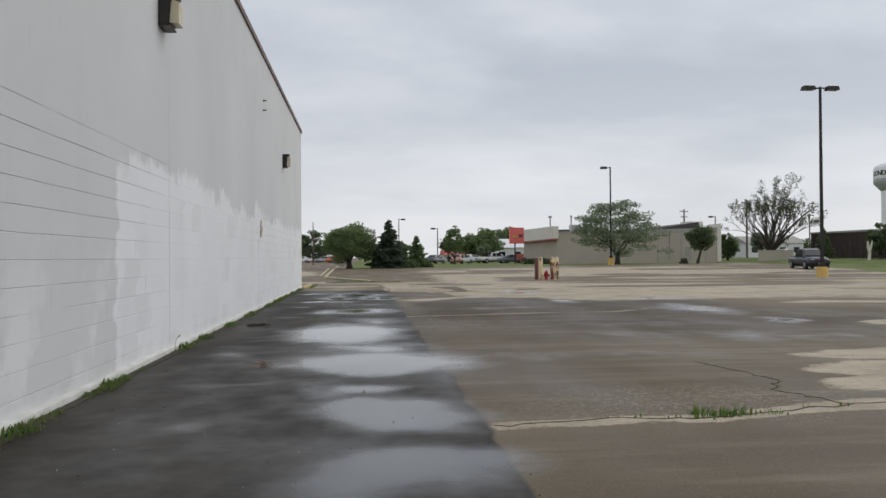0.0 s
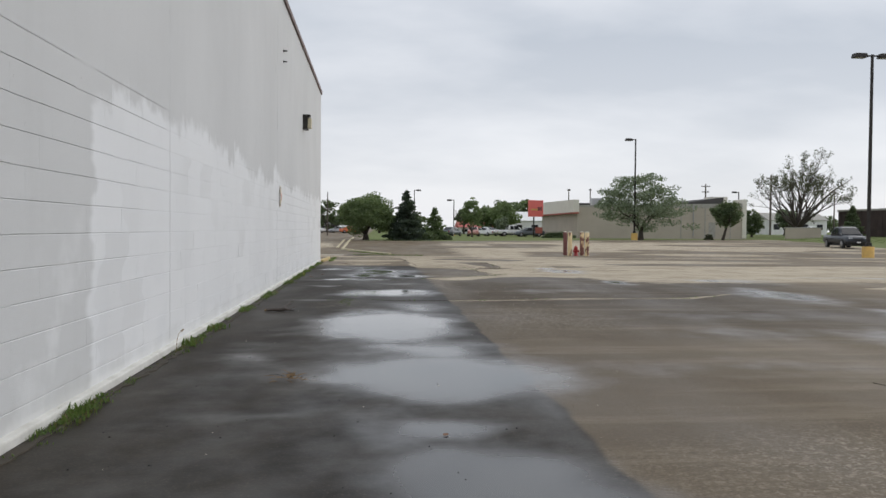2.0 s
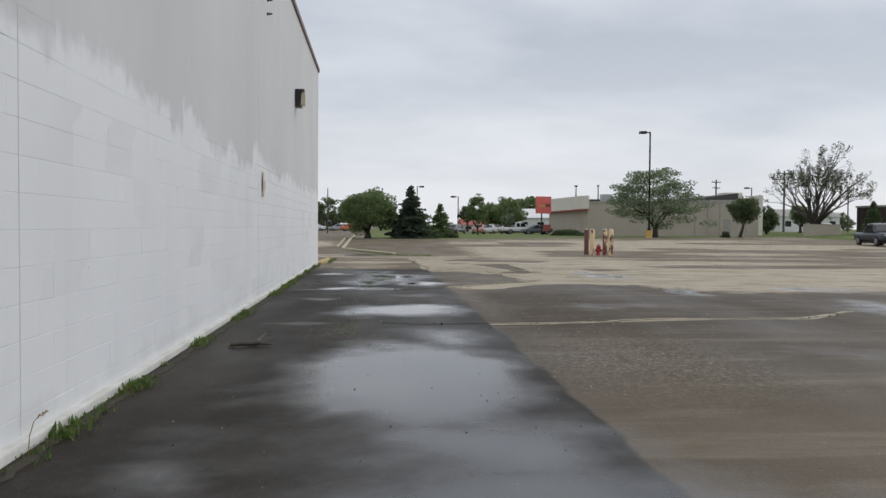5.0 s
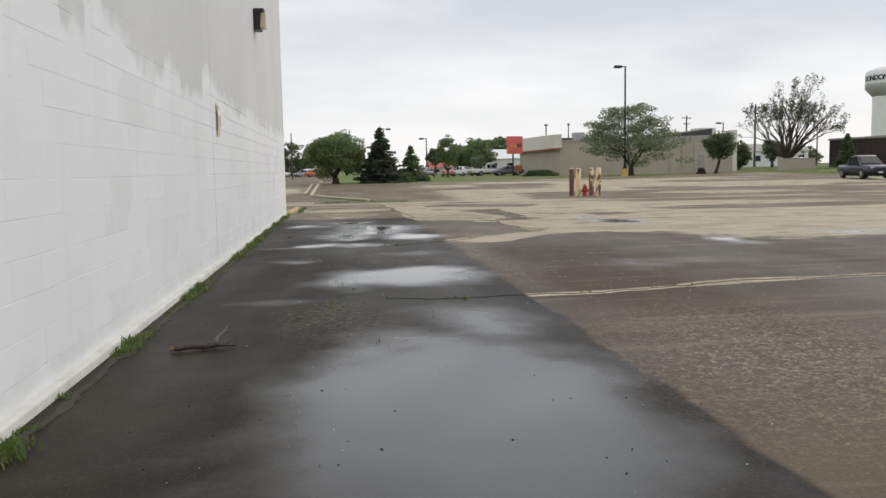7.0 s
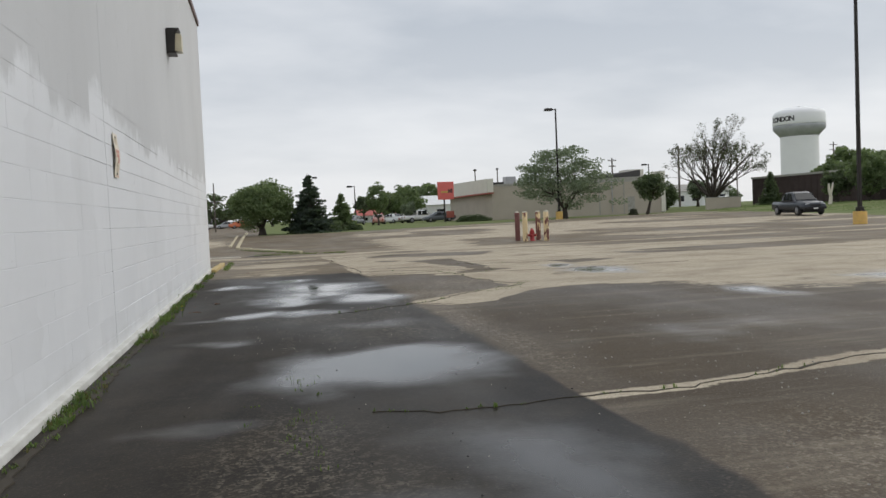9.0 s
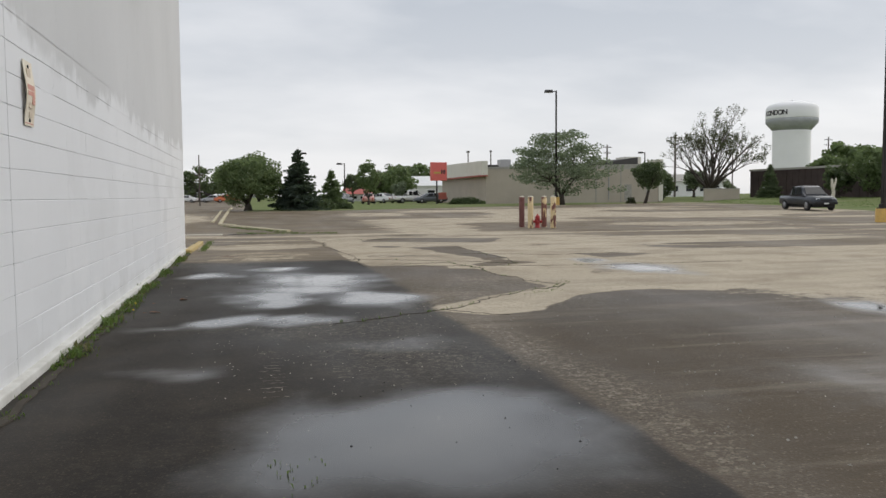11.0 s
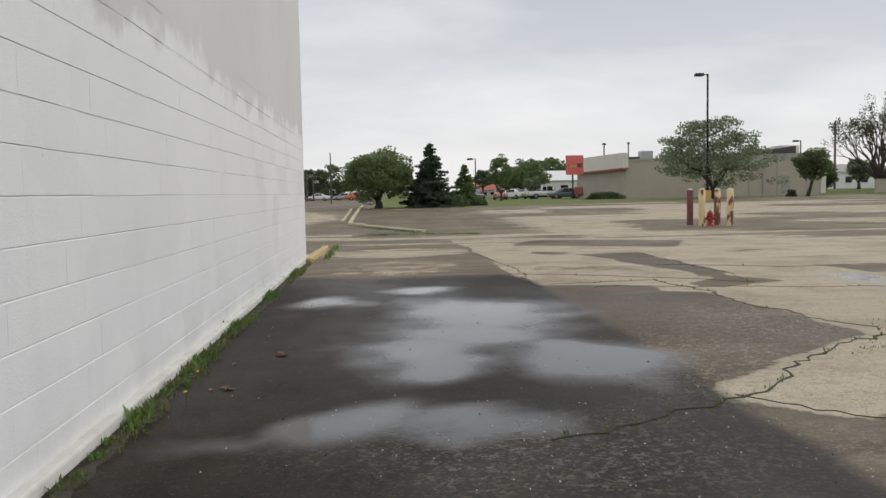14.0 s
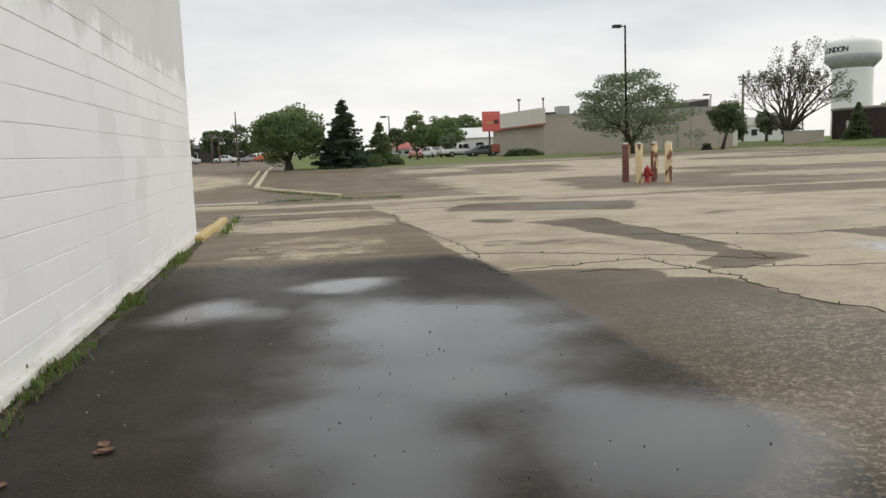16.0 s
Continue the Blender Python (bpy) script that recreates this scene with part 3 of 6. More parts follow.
def build_ground():
    xs = steps_of([(-900, -200, 100), (-200, -40, 16), (-40, -4, 3), (-4, 0, 0.5), (0, 9, 0.11), (9, 16, 0.25), (16, 40, 0.8), (40, 90, 2.5), (90, 300, 20), (300, 1200, 100)])
    ys = steps_of([(-300, -60, 40), (-60, -6, 4), (-6, 0, 0.4), (0, 40, 0.12), (40, 60, 0.4), (60, 140, 1.0), (140, 300, 10), (300, 1500, 100)])
    X, Y = np.meshgrid(xs, ys)
    Z = height(X, Y)
    nx, ny = len(xs), len(ys)
    co = np.stack([X, Y, Z], -1).reshape(-1, 3).astype(np.float32)
    i = (np.arange(ny - 1)[:, None] * nx + np.arange(nx - 1)[None, :]).ravel()
    quads = np.stack([i, i + 1, i + nx + 1, i + nx], 1).astype(np.int32)
    me = bpy.data.meshes.new("ground")
    me.vertices.add(len(co))
    me.vertices.foreach_set("co", co.ravel())
    me.loops.add(quads.size)
    me.loops.foreach_set("vertex_index", quads.ravel())
    me.polygons.add(len(quads))
    me.polygons.foreach_set("loop_start", np.arange(0, quads.size, 4, dtype=np.int32))
    me.polygons.foreach_set("loop_total", np.full(len(quads), 4, dtype=np.int32))
    me.update(calc_edges=True)
    wob = lambda s, k: (smooth_noise(X + 200, Y + 400, s, k) - 0.5)
    Xw, Yw = X + 0.34 * wob(1.3, 1) + 0.22 * wob(3.1, 2), Y + 0.5 * wob(1.1, 3) + 0.35 * wob(2.9, 4)
    Xd, Yd = X + 2.2 * wob(0.33, 21) + 0.8 * wob(1.1, 22), Y + 1.6 * wob(0.4, 23) + 0.5 * wob(1.3, 24)
    wet = np.zeros_like(X)
    for x, y, rx, ry, full in POOLS:
        wet = np.maximum(wet, full * blob(Xw, Yw, x, y, rx * 0.95, ry * 0.95, 0.78))
    lane = ease((X + 0.06 * wob(1.1, 5) + 0.07 * wob(3.7, 51) - 3.38) / (0.10 + 0.22 * ease(Y, 16.5, 19.0)), 1.0, -1.0) * ease(X, -0.5, 0.0) * ease(Y + 1.0 * wob(0.8, 9), 31.0, 27.6)
    pale = np.zeros_like(X)
    for x, y, rx, ry, full in PALES:
        pale = np.maximum(pale, full * blob(X + 1.2 * wob(0.4, 6), Y + 0.8 * wob(0.5, 7), x, y, rx, ry, 0.35))
    rim = np.interp(X, [p[0] for p in PALE_EDGE], [p[1] for p in PALE_EDGE]) + 0.7 * wob(0.7, 14)
    field = ease(Y, rim - 0.3, rim + 0.5) * ease(Y + 2.0 * wob(0.25, 15), 41.4, 38.0) * ease(X + 0.15 * wob(0.5, 16), 3.2, 3.35) * ease(X, 16, 8.5)
    pale = np.maximum(pale, 0.92 * field)
    for x, y, rx, ry in DARKS:
        pale = pale * (1 - blob(Xd, Yd, x, y, rx, ry, 0.2))
    dark_patch = np.zeros_like(X)
    for corners, full in PATCHES:
        dark_patch = np.maximum(dark_patch, full * inside(X + 0.25 * wob(1.6, 31), Y + 0.3 * wob(1.4, 32), corners, 0.14))
    pale = pale * (1 - dark_patch)
    # sand and lime bleach the strips along the cracks
    for k, (pts, w, green) in enumerate(CRACKS[:3]):
        reach = (0.11, 0.15, 0.17)[k] + 0.34 * np.clip(wob(0.9, 40 + k) + 0.05, 0, 1)
        pale = np.maximum(pale, (0.86, 0.76, 0.66)[k] * np.exp(-(from_line(X, Y, pts) / reach) ** 2))
    far_streaks = smooth_noise(X + 300, Y + 300, 0.05, 8) * 0.4 + smooth_noise(X * 0.35 + 300, Y + 300, 0.42, 11) * 0.6
    pale = np.maximum(pale, ease(Y, 13.5, 26.5) * ease(X, 4.3, 9.2) * ease(far_streaks, 0.30, 0.58) * 0.95)
    grit = np.zeros_like(X)
    for x, y, rx, ry in GRITS:
        grit = np.maximum(grit, blob(Xw, Yw, x, y, rx, ry, 0.6))
    soak = np.maximum(blob(Xd, Yd, 5.8, 12.6, 4.5, 12.6, 0.2), blob(Xd, Yd, 10.2, 9.8, 4.8, 7.8, 0.4))
    soak = np.maximum(soak, blob(Xd, Yd, 8.6, 20.0, 4.0, 2.8, 0.35))
    soak = np.maximum(soak, blob(Xd, Yd, 5.6, 18.6, 3.0, 3.4, 0.3))
    for x, y, rx, ry in DARKS:
        soak = np.maximum(soak, 0.55 * blob(Xd, Yd, x, y, rx, ry, 0.3))
    soak = np.maximum(soak * (1 - 0.62 * ease(Y, 14.5, 9.3)), 0.8 * dark_patch)
    wet = np.maximum(wet, 0.25 * lane * ease(Y, 14.0, 9.3) * ease(X, 0.0, 0.9))
    # turf beyond the lot
    turf = np.maximum(ease(Y - 0.62 * np.clip(X - 8.4, 0, 46) + 1.2 * wob(0.3, 12), 70.5, 72.8) * ease(X, 0.2, 1.6), ease(X - 0.25 * (Y - 61.9), 40.4, 41.8))
    turf = turf * ease(Y, 40, 48)
    for name, val in (("wet", wet), ("lane", lane), ("pale", pale), ("turf", turf), ("grit", grit), ("soak", soak)):
        at = me.attributes.new(name, "FLOAT", "POINT")
        at.data.foreach_set("value", val.ravel().astype(np.float32))
    me.materials.append(GROUND)
    me.shade_smooth()
    return tagged(new("ground", me), "wet patched asphalt parking lot with puddles and pale worn areas", "ground", kind="structure")


ground = build_ground()

# ---- the long block wall ----
WALL_Y0, WALL_Y1, WALL_TOP, COURSE, BLOCK = -9.0, 32.95, 6.38, 0.2032, 0.4064


def wall_top(y):
    return WALL_TOP + 0.002 * (WALL_Y1 - y)


def ramp_box(x0, x1, y0, y1, lo, hi):
    """A long box along y whose bottom and top follow lo(y) and hi(y)."""
    bm = bmesh.new()
    v = [bm.verts.new((x, y, f(y))) for y in (y0, y1) for f in (lo, hi) for x in (x0, x1)]
    for q in ((0, 1, 3, 2), (5, 4, 6, 7), (1, 5, 7, 3), (4, 0, 2, 6), (2, 3, 7, 6), (4, 5, 1, 0)):
        bm.faces.new([v[i] for i in q])
    return bm


def build_wall():
    bm = ramp_box(-14.0, -0.006, WALL_Y0, WALL_Y1 - 0.004, lambda y: -0.1, lambda y: wall_top(y) - 0.1)
    wall = part("wall_west", bm, WALL, None)
    tagged(wall, "long windowless store wall of grey-white painted concrete block", "wall", kind="structure")
    foot = a_box(-0.012, 0.065, WALL_Y0, WALL_Y1 - 0.01, -0.08, 0.06, 0.014)
    part("footing", foot, WHITE_FOOT, wall, "paint-splashed concrete footing")
    cap = ramp_box(-14.05, 0.045, WALL_Y0, WALL_Y1 + 0.045, lambda y: wall_top(y) - 0.1, lambda y: wall_top(y) + 0.02)
    part("coping", cap, COPING, wall, "brownish red metal coping")
    return wall


wall = build_wall()


# ---- plants ----
def quads(centres, size, rng, flat=0.35, long=1.6):
    """Small bent leaves at the given places: vertices and faces."""
    n = len(centres)
    a = rng.normal(size=(n, 3))
    a[:, 2] *= 1 - flat
    a /= np.linalg.norm(a, axis=1, keepdims=True)
    b = np.cross(a, rng.normal(size=(n, 3)))
    b /= np.linalg.norm(b, axis=1, keepdims=True)
    s = size * rng.uniform(0.6, 1.3, size=(n, 1))
    a, b = a * s * long * 0.5, b * s * 0.5
    v = np.stack([centres - a, centres + b * 0.9, centres + a, centres - b * 0.9], 1).reshape(-1, 3)
    i = np.arange(n) * 4
    return v, np.stack([i, i + 1, i + 2, i + 3], 1)


def leaf_mesh(name, centres, size, rng, material, parent, flat=0.35, long=1.6):
    v, f = quads(np.asarray(centres, float), size, rng, flat, long)
    return sheet(name, v.tolist(), f.tolist(), material, parent)


def grow(bm, p, way, length, radius, depth, rng, tips, spread=0.6, sides=6, up=0.15, forks=(2, 3)):
    """A limb that bends, tapers and forks."""
    pts, rad = [Vector(p)], [radius]
    way = Vector(way).normalized()
    for i in range(3):
        way = (way + Vector(rng.normal(size=3) * 0.14) + Vector((0, 0, up * 0.5))).normalized()
        pts.append(pts[-1] + way * length / 3)
        rad.append(radius * (1 - 0.42 * (i + 1) / 3))
    tube(bm, pts, rad, sides)
    tips.append((pts[-1], depth))
    tips.append((pts[-2], depth))
    if depth == 0:
        return
    for _ in range(rng.randint(forks[0], forks[1] + 1)):
        side = Vector(rng.normal(size=3))
        side = (side - way * side.dot(way)).normalized()
        w = (way + side * spread * rng.uniform(0.6, 1.3) + Vector((0, 0, up))).normalized()
        grow(bm, pts[-1], w, length * rng.uniform(0.62, 0.86), rad[-1] * 0.78, depth - 1, rng, tips, spread, max(4, sides - 1), up, forks)


def broadleaf(name, x, y, h, width, trunk, material, seed, label, leaves=4500, size=0.24, clear=0.18, droop=0.0, lean=(0, 0), depth=3, group="", squash=1.0, clump=38, tight=1.0, layer=0.6):
    """A tree of limbs with leaf clumps spread over an uneven rounded crown."""
    rng = np.random.RandomState(seed)
    z = float(height(x, y))
    root = thing(name, x, y, z, label, "tree", group, kind="thing")
    bm, tips = bmesh.new(), []
    base = h * clear
    bend = Vector((lean[0], lean[1], base))
    tube(bm, [(0, 0, -0.1), bend * 0.5 + Vector((0.04, 0.02, 0)), bend], [trunk * 1.35, trunk, trunk * 0.85], 9)
    for k in range(5):
        q = 2 * math.pi * (k + rng.uniform(-0.3, 0.3)) / 5
        grow(bm, bend, (math.cos(q) * 0.8, math.sin(q) * 0.8, 1.0), h * 0.24, trunk * 0.55, depth, rng, tips, 0.7, 6, 0.12)
    part("trunk", bm, BARK, root, smooth=True)
    mid, half = base + (h - base) * 0.48, (h - base) * 0.52
    cl = []
    n = max(40, leaves // clump)
    while len(cl) < n:
        d = rng.normal(size=3)
        d /= np.linalg.norm(d)
        r = rng.uniform(0.45, 1.0) ** 0.5
        lump = 0.82 + 0.28 * noise.noise(Vector((d[0] * 1.7 + seed, d[1] * 1.7, d[2] * 1.7)))
        p = np.array([d[0] * width / 2, d[1] * width / 2, d[2] * half * squash]) * r * lump
        if d[2] < -0.55 and rng.rand() < 0.6:
            continue
        p[2] -= droop * (p[0] ** 2 + p[1] ** 2) / (width / 2) ** 2 * half
        cl.append(p + (lean[0] * 1.2, lean[1] * 1.2, mid))
    cl = np.array(cl)
    spread = (width * 0.055 + 0.12) * tight
    g = rng.normal(size=(n * clump, 3))
    g *= np.minimum(1, 1.5 / np.linalg.norm(g, axis=1, keepdims=True))
    c = np.repeat(cl, clump, 0) + g * spread * np.array([1, 1, layer])
    leaf_mesh("crown", c, size, rng, material, root)
    return root


def bare_tree(name, x, y, h, seed, label):
    """A half-dead tree: a fan of rising stems from a short butt, fine twigs, few leaves near the ends."""
    rng = np.random.RandomState(seed)
    root = thing(name, x, y, float(height(x, y)), label, "tree", size=0.907)
    bm, tips = bmesh.new(), []
    tube(bm, [(0, 0, -0.2), (0.1, 0, 0.8), (0, 0.1, 1.5)], [0.75, 0.62, 0.5], 10)
    for k in range(17):
        q = 2 * math.pi * (k + rng.uniform(-0.3, 0.3)) / 17
        out = (0.25, 0.85, 0.55, 1.15)[k % 4] * rng.uniform(0.8, 1.15)
        grow(bm, (0, 0.1, rng.uniform(0.7, 1.5)), (math.cos(q) * out, math.sin(q) * out, 1.0), h * rng.uniform(0.20, 0.27) * (1.08 - 0.12 * out), 0.25, 4, rng, tips, 0.36, 5, 0.06, (2, 3))
    tube(bm, [(0.2, 0, 1.3), (2.6, -0.4, 4.6), (5.2, -0.6, 7.0), (8.2, -0.8, 9.0)], [0.24, 0.18, 0.11, 0.03], 6)
    part("trunk", bm, BARK, root, smooth=True)
    c = []
    for k in range(26):
        f = rng.uniform(0.45, 1.0)
        tips.append(((0.2 + 8.0 * f, -0.8 * f + rng.normal() * 0.2, 1.5 + 7.5 * f ** 0.9 + rng.normal() * 0.25), 1))
    for p, d in tips:
        if rng.rand() < (0.62 if d <= 1 else 0.2):
            g = rng.normal(size=(6, 3))
            g *= np.minimum(1, 1.4 / np.linalg.norm(g, axis=1, keepdims=True))
            c += list(np.array(p) + g * (0.20, 0.20, 0.28))
    leaf_mesh("crown", np.array(c), 0.17, rng, LEAF_DRY, root)
    return root


def spruce(name, x, y, h, width, seed, label, material=None, leaves=70):
    """A conifer: tiers of drooping boughs thick with needles, ragged at their tips."""
    rng = np.random.RandomState(seed)
    root = thing(name, x, y, float(height(x, y)), label, "tree")
    bm = bmesh.new()
    tube(bm, [(0, 0, -0.1), (0, 0, h * 0.5), (0, 0, h * 0.98)], [h * 0.03, h * 0.018, 0.01], 7)
    c = []
    tiers = max(12, int(h * 4.4))
    for i in range(tiers):
        f = i / tiers
        z = h * (0.05 + 0.93 * f)
        r = width / 2 * (1 - f) ** 0.9 + 0.05
        for k in range(int(6 + 9 * (1 - f))):
            q = rng.uniform(0, 2 * math.pi)
            rr = r * (rng.uniform(0.7, 1.0) if rng.rand() < 0.75 else rng.uniform(1.0, 1.18))
            zz = z + rng.normal() * 0.05
            way, side = np.array([math.cos(q), math.sin(q), 0]), np.array([-math.sin(q), math.cos(q), 0])
            tube(bm, [(0, 0, zz), tuple(way * rr + (0, 0, zz - 0.2 * rr))], [0.02, 0.006], 4, False)
            m = max(8, int(leaves * (0.15 + rr / (width / 2))))
            t = rng.rand(m, 1) ** 0.62
            sweep = rng.normal(size=(m, 1)) * (0.04 + 0.15 * rr * np.sin(np.pi * np.clip(t, 0, 1)) ** 0.8)
            drop = -0.26 * rr * t + 0.10 * rr * t ** 3 + rng.normal(size=(m, 1)) * 0.03 - np.abs(sweep) * 0.25
            c.append(way * rr * t + side * sweep + np.array([0, 0, 1.0]) * (zz + drop))
    part("trunk", bm, BARK, root)
    leaf_mesh("crown", np.concatenate(c), 0.14, rng, material or LEAF_SPRUCE, root, 0.5, 2.0)
    return root


def shrub(name, x, y, w, d, h, seed, label, material, n=900, size=0.12, group=""):
    rng = np.random.RandomState(seed)
    root = thing(name, x, y, float(height(x, y)) - 0.05, label, "shrub", group)
    bm = bmesh.new()
    for k in range(7):
        q = rng.uniform(0, 6.28)
        tube(bm, [(rng.uniform(-w, w) * 0.3, rng.uniform(-d, d) * 0.3, 0), (math.cos(q) * w * 0.35, math.sin(q) * d * 0.35, h * 0.75)], [0.03, 0.01], 4)
    part("stems", bm, BARK, root)
    u = rng.normal(size=(n, 3))
    u /= np.linalg.norm(u, axis=1, keepdims=True)
    u[:, 2] = np.abs(u[:, 2])
    lump = 0.85 + 0.3 * np.array([noise.noise(Vector(tuple(q * 2.2 + seed))) for q in u])
    c = u * rng.uniform(0.35, 1.0, size=(n, 1)) ** 0.4 * lump[:, None] * np.array([w / 2, d / 2, h])
    leaf_mesh("foliage", c, size, rng, material, root)
    return root


# ---- lot furniture ----
def rusty_paint(name, level):
    """Yellow paint flaked down to rust; a low level leaves little paint."""
    m, nt, s = mat(name)
    k = Nodes(nt)
    v = k.local()
    off = k.math("MULTIPLY", k.chance(), 40.0)
    shift = nt.nodes.new("ShaderNodeVectorMath")
    nt.links.new(v, shift.inputs[0])
    k.put(shift.inputs[1], off)
    p = shift.outputs[0]
    st = nt.nodes.new("ShaderNodeMapping")
    st.inputs["Scale"].default_value = (1.0, 1.0, 0.35)
    nt.links.new(p, st.inputs[0])
    bare = k.math("ADD", k.noise(st.outputs[0], 5.0, 4.0, 0.6), k.math("MULTIPLY", k.math("SUBTRACT", k.noise(p, 30.0, 2.0), 0.5), 0.12))
    f = k.range(bare, level, level + 0.04)
    paint = k.mix(k.noise(p, 2.0), c4(0.72, 0.53, 0.26), c4(0.78, 0.64, 0.40))
    rust = k.mix(k.noise(p, 16.0), c4(0.15, 0.055, 0.045), c4(0.24, 0.11, 0.085))
    k.put(s.inputs["Base Color"], k.mix(f, paint, rust))
    k.put(s.inputs["Roughness"], k.range(f, 0, 1, 0.55, 0.85))
    k.put(s.inputs["Normal"], k.bump(f, -0.4, 0.004))
    return m


RUSTY, RUSTY_MORE = rusty_paint("flaking_yellow_paint", 0.555), rusty_paint("mostly_bare_paint", 0.40)
RUST = plain("rust_brown_paint", (0.20, 0.085, 0.075), (0.13, 0.06, 0.05), 0.8, scale=5, fine=30)
HYDRANT_RED = plain("red_hydrant_paint", (0.42, 0.035, 0.04), (0.32, 0.03, 0.03), 0.5, scale=5)
CONC_CAP = plain("pale_concrete_fill", (0.66, 0.61, 0.52), (0.55, 0.50, 0.42), 0.9)


def bollard(x, y, material, label):
    root = thing("bollard", x, y, float(height(x, y)) - 0.03, label, "bollard", "bollards round the hydrant", turn=(x * 977) % 360)
    h, r = 1.30, 0.115
    part("pipe", lathe([(r, -0.1), (r, 0.02), (r, h * 0.5), (r, h - 0.01), (r - 0.008, h)], 20), material, root, smooth=True)
    part("cap", lathe([(r - 0.012, h - 0.02), (r - 0.012, h + 0.01), (r * 0.75, h + 0.035), (r * 0.3, h + 0.05)], 16), CONC_CAP, root, "domed pale concrete fill", smooth=True)
    part("collar", lathe([(r + 0.10, -0.06), (r + 0.09, 0.012), (r + 0.002, 0.022)], 16), CONCRETE, root)
    return root


bollard(12.64, 46.4, RUST, "steel pipe bollard weathered to bare rust brown")
bollard(12.64, 45.3, RUSTY, "steel pipe bollard in flaking pale yellow paint")
bollard(13.49, 46.0, RUSTY_MORE, "steel pipe bollard, rust brown with yellow flakes")
bollard(13.48, 44.9, RUSTY, "steel pipe bollard in pale yellow with rust patches")


def hydrant(x, y):
    root = thing("fire_hydrant", x, y, float(height(x, y)) - 0.02, "short red fire hydrant standing between four bollards", "hydrant")
    part("barrel", lathe([(0.15, -0.05), (0.15, 0.03), (0.10, 0.04), (0.095, 0.34), (0.125, 0.35), (0.125, 0.39), (0.10, 0.40)], 18), HYDRANT_RED, root, smooth=True)
    part("bonnet", lathe([(0.105, 0.40), (0.10, 0.46), (0.07, 0.52), (0.03, 0.54), (0.03, 0.58), (0.01, 0.585)], 16), HYDRANT_RED, root, smooth=True)
    for a in (0, 120, 240):
        bm = lathe([(0.05, 0.06), (0.05, 0.15), (0.062, 0.15), (0.062, 0.19), (0.02, 0.20)], 12)
        bmesh.ops.transform(bm, matrix=pose(0, 0, 0.27, 0, 90, a), verts=bm.verts)
        part("outlet", bm, HYDRANT_RED, root, smooth=True)


hydrant(13.02, 45.5)


def lamp_post(x, y, top, heads, label, base_r=0.30, base_h=0.66, turn=0.0):
    z = float(height(x, y))
    root = thing("lamp_post", x, y, z, label, "lamp post", "lot lamp posts", turn=turn)
    bm = lathe([(base_r * 1.04, -0.2), (base_r * 1.04, 0.02), (base_r, 0.04), (base_r, base_h - 0.03), (base_r - 0.03, base_h)], 24)
    part("footing", bm, YELLOW, root, "round concrete footing painted yellow", smooth=True)
    part("base_plate", a_box(-0.2, 0.2, -0.2, 0.2, base_h, base_h + 0.03, 0.008), BRONZE, root)
    part("cover", a_box(-0.14, 0.14, -0.14, 0.14, base_h + 0.03, base_h + 0.22, 0.03), BRONZE, root)
    bm = bmesh.new()
    n = 4
    a, b = 0.085, 0.062
    lo = [bm.verts.new((sx * a, sy * a, base_h + 0.03)) for sx, sy in ((-1, -1), (1, -1), (1, 1), (-1, 1))]
    hi = [bm.verts.new((sx * b, sy * b, top - z)) for sx, sy in ((-1, -1), (1, -1), (1, 1), (-1, 1))]
    for j in range(n):
        bm.faces.new((lo[j], lo[(j + 1) % n], hi[(j + 1) % n], hi[j]))
    bm.faces.new(hi)
    bmesh.ops.bevel(bm, geom=[e for e in bm.edges if abs(e.verts[0].co.z - e.verts[1].co.z) > 1], offset=0.015, segments=2, affect="EDGES")
    part("pole", bm, BRONZE, root)
    t = top - z
    for s in heads:
        part("arm", a_box(min(s * 0.05, s * 0.42), max(s * 0.05, s * 0.42), -0.035, 0.035, t - 0.12, t - 0.04, 0.008), BRONZE, root)
        bm = prism([(0.36, -0.24), (1.12, -0.24), (1.12, 0.24), (0.36, 0.24)], t - 0.20, t + 0.04)
        for v in bm.verts:
            if v.co.z > t - 0.1:
                v.co.x = 0.74 + (v.co.x - 0.74) * 0.86
                v.co.y *= 0.86
        if s < 0:
            for v in bm.verts:
                v.co.x = -v.co.x
            bmesh.ops.reverse_faces(bm, faces=bm.faces)
        bmesh.ops.bevel(bm, geom=list(bm.edges), offset=0.02, segments=1, affect="EDGES")
        head = part("lamp_head", bm, BRONZE, root, "shoebox lamp head")
        part("lens", a_box(min(s * 0.44, s * 1.04), max(s * 0.44, s * 1.04), -0.18, 0.18, t - 0.215, t - 0.198), GALV, head, "flat prismatic lens")
    return root


lamp_post(29.57, 45.1, 11.15, (-1, 1), "tall bronze lamp post with two heads on a yellow footing", 0.32, 0.62)
lamp_post(29.25, 85.13, 10.85, (-1,), "tall bronze lamp post with one head on a yellow footing", 0.34, 0.75)

# ---- vehicles ----
GLASS = plain("dark_car_glass", (0.012, 0.014, 0.016), None, 0.12, 0.0, bump=0.0, spec=0.4)
CHROME = plain("wheel_metal", (0.34, 0.34, 0.35), None, 0.35, 0.8, bump=0.0)
LAMP_CLEAR = plain("clear_lamp", (0.75, 0.76, 0.76), None, 0.15, bump=0.0)
LAMP_RED = plain("red_tail_lamp", (0.45, 0.03, 0.03), None, 0.2, bump=0.0)


def paint(name, c):
    return plain(name, c, tuple(v * 0.92 for v in c), 0.35, 0.1, scale=1.5, bump=0.0, coat=0.35)


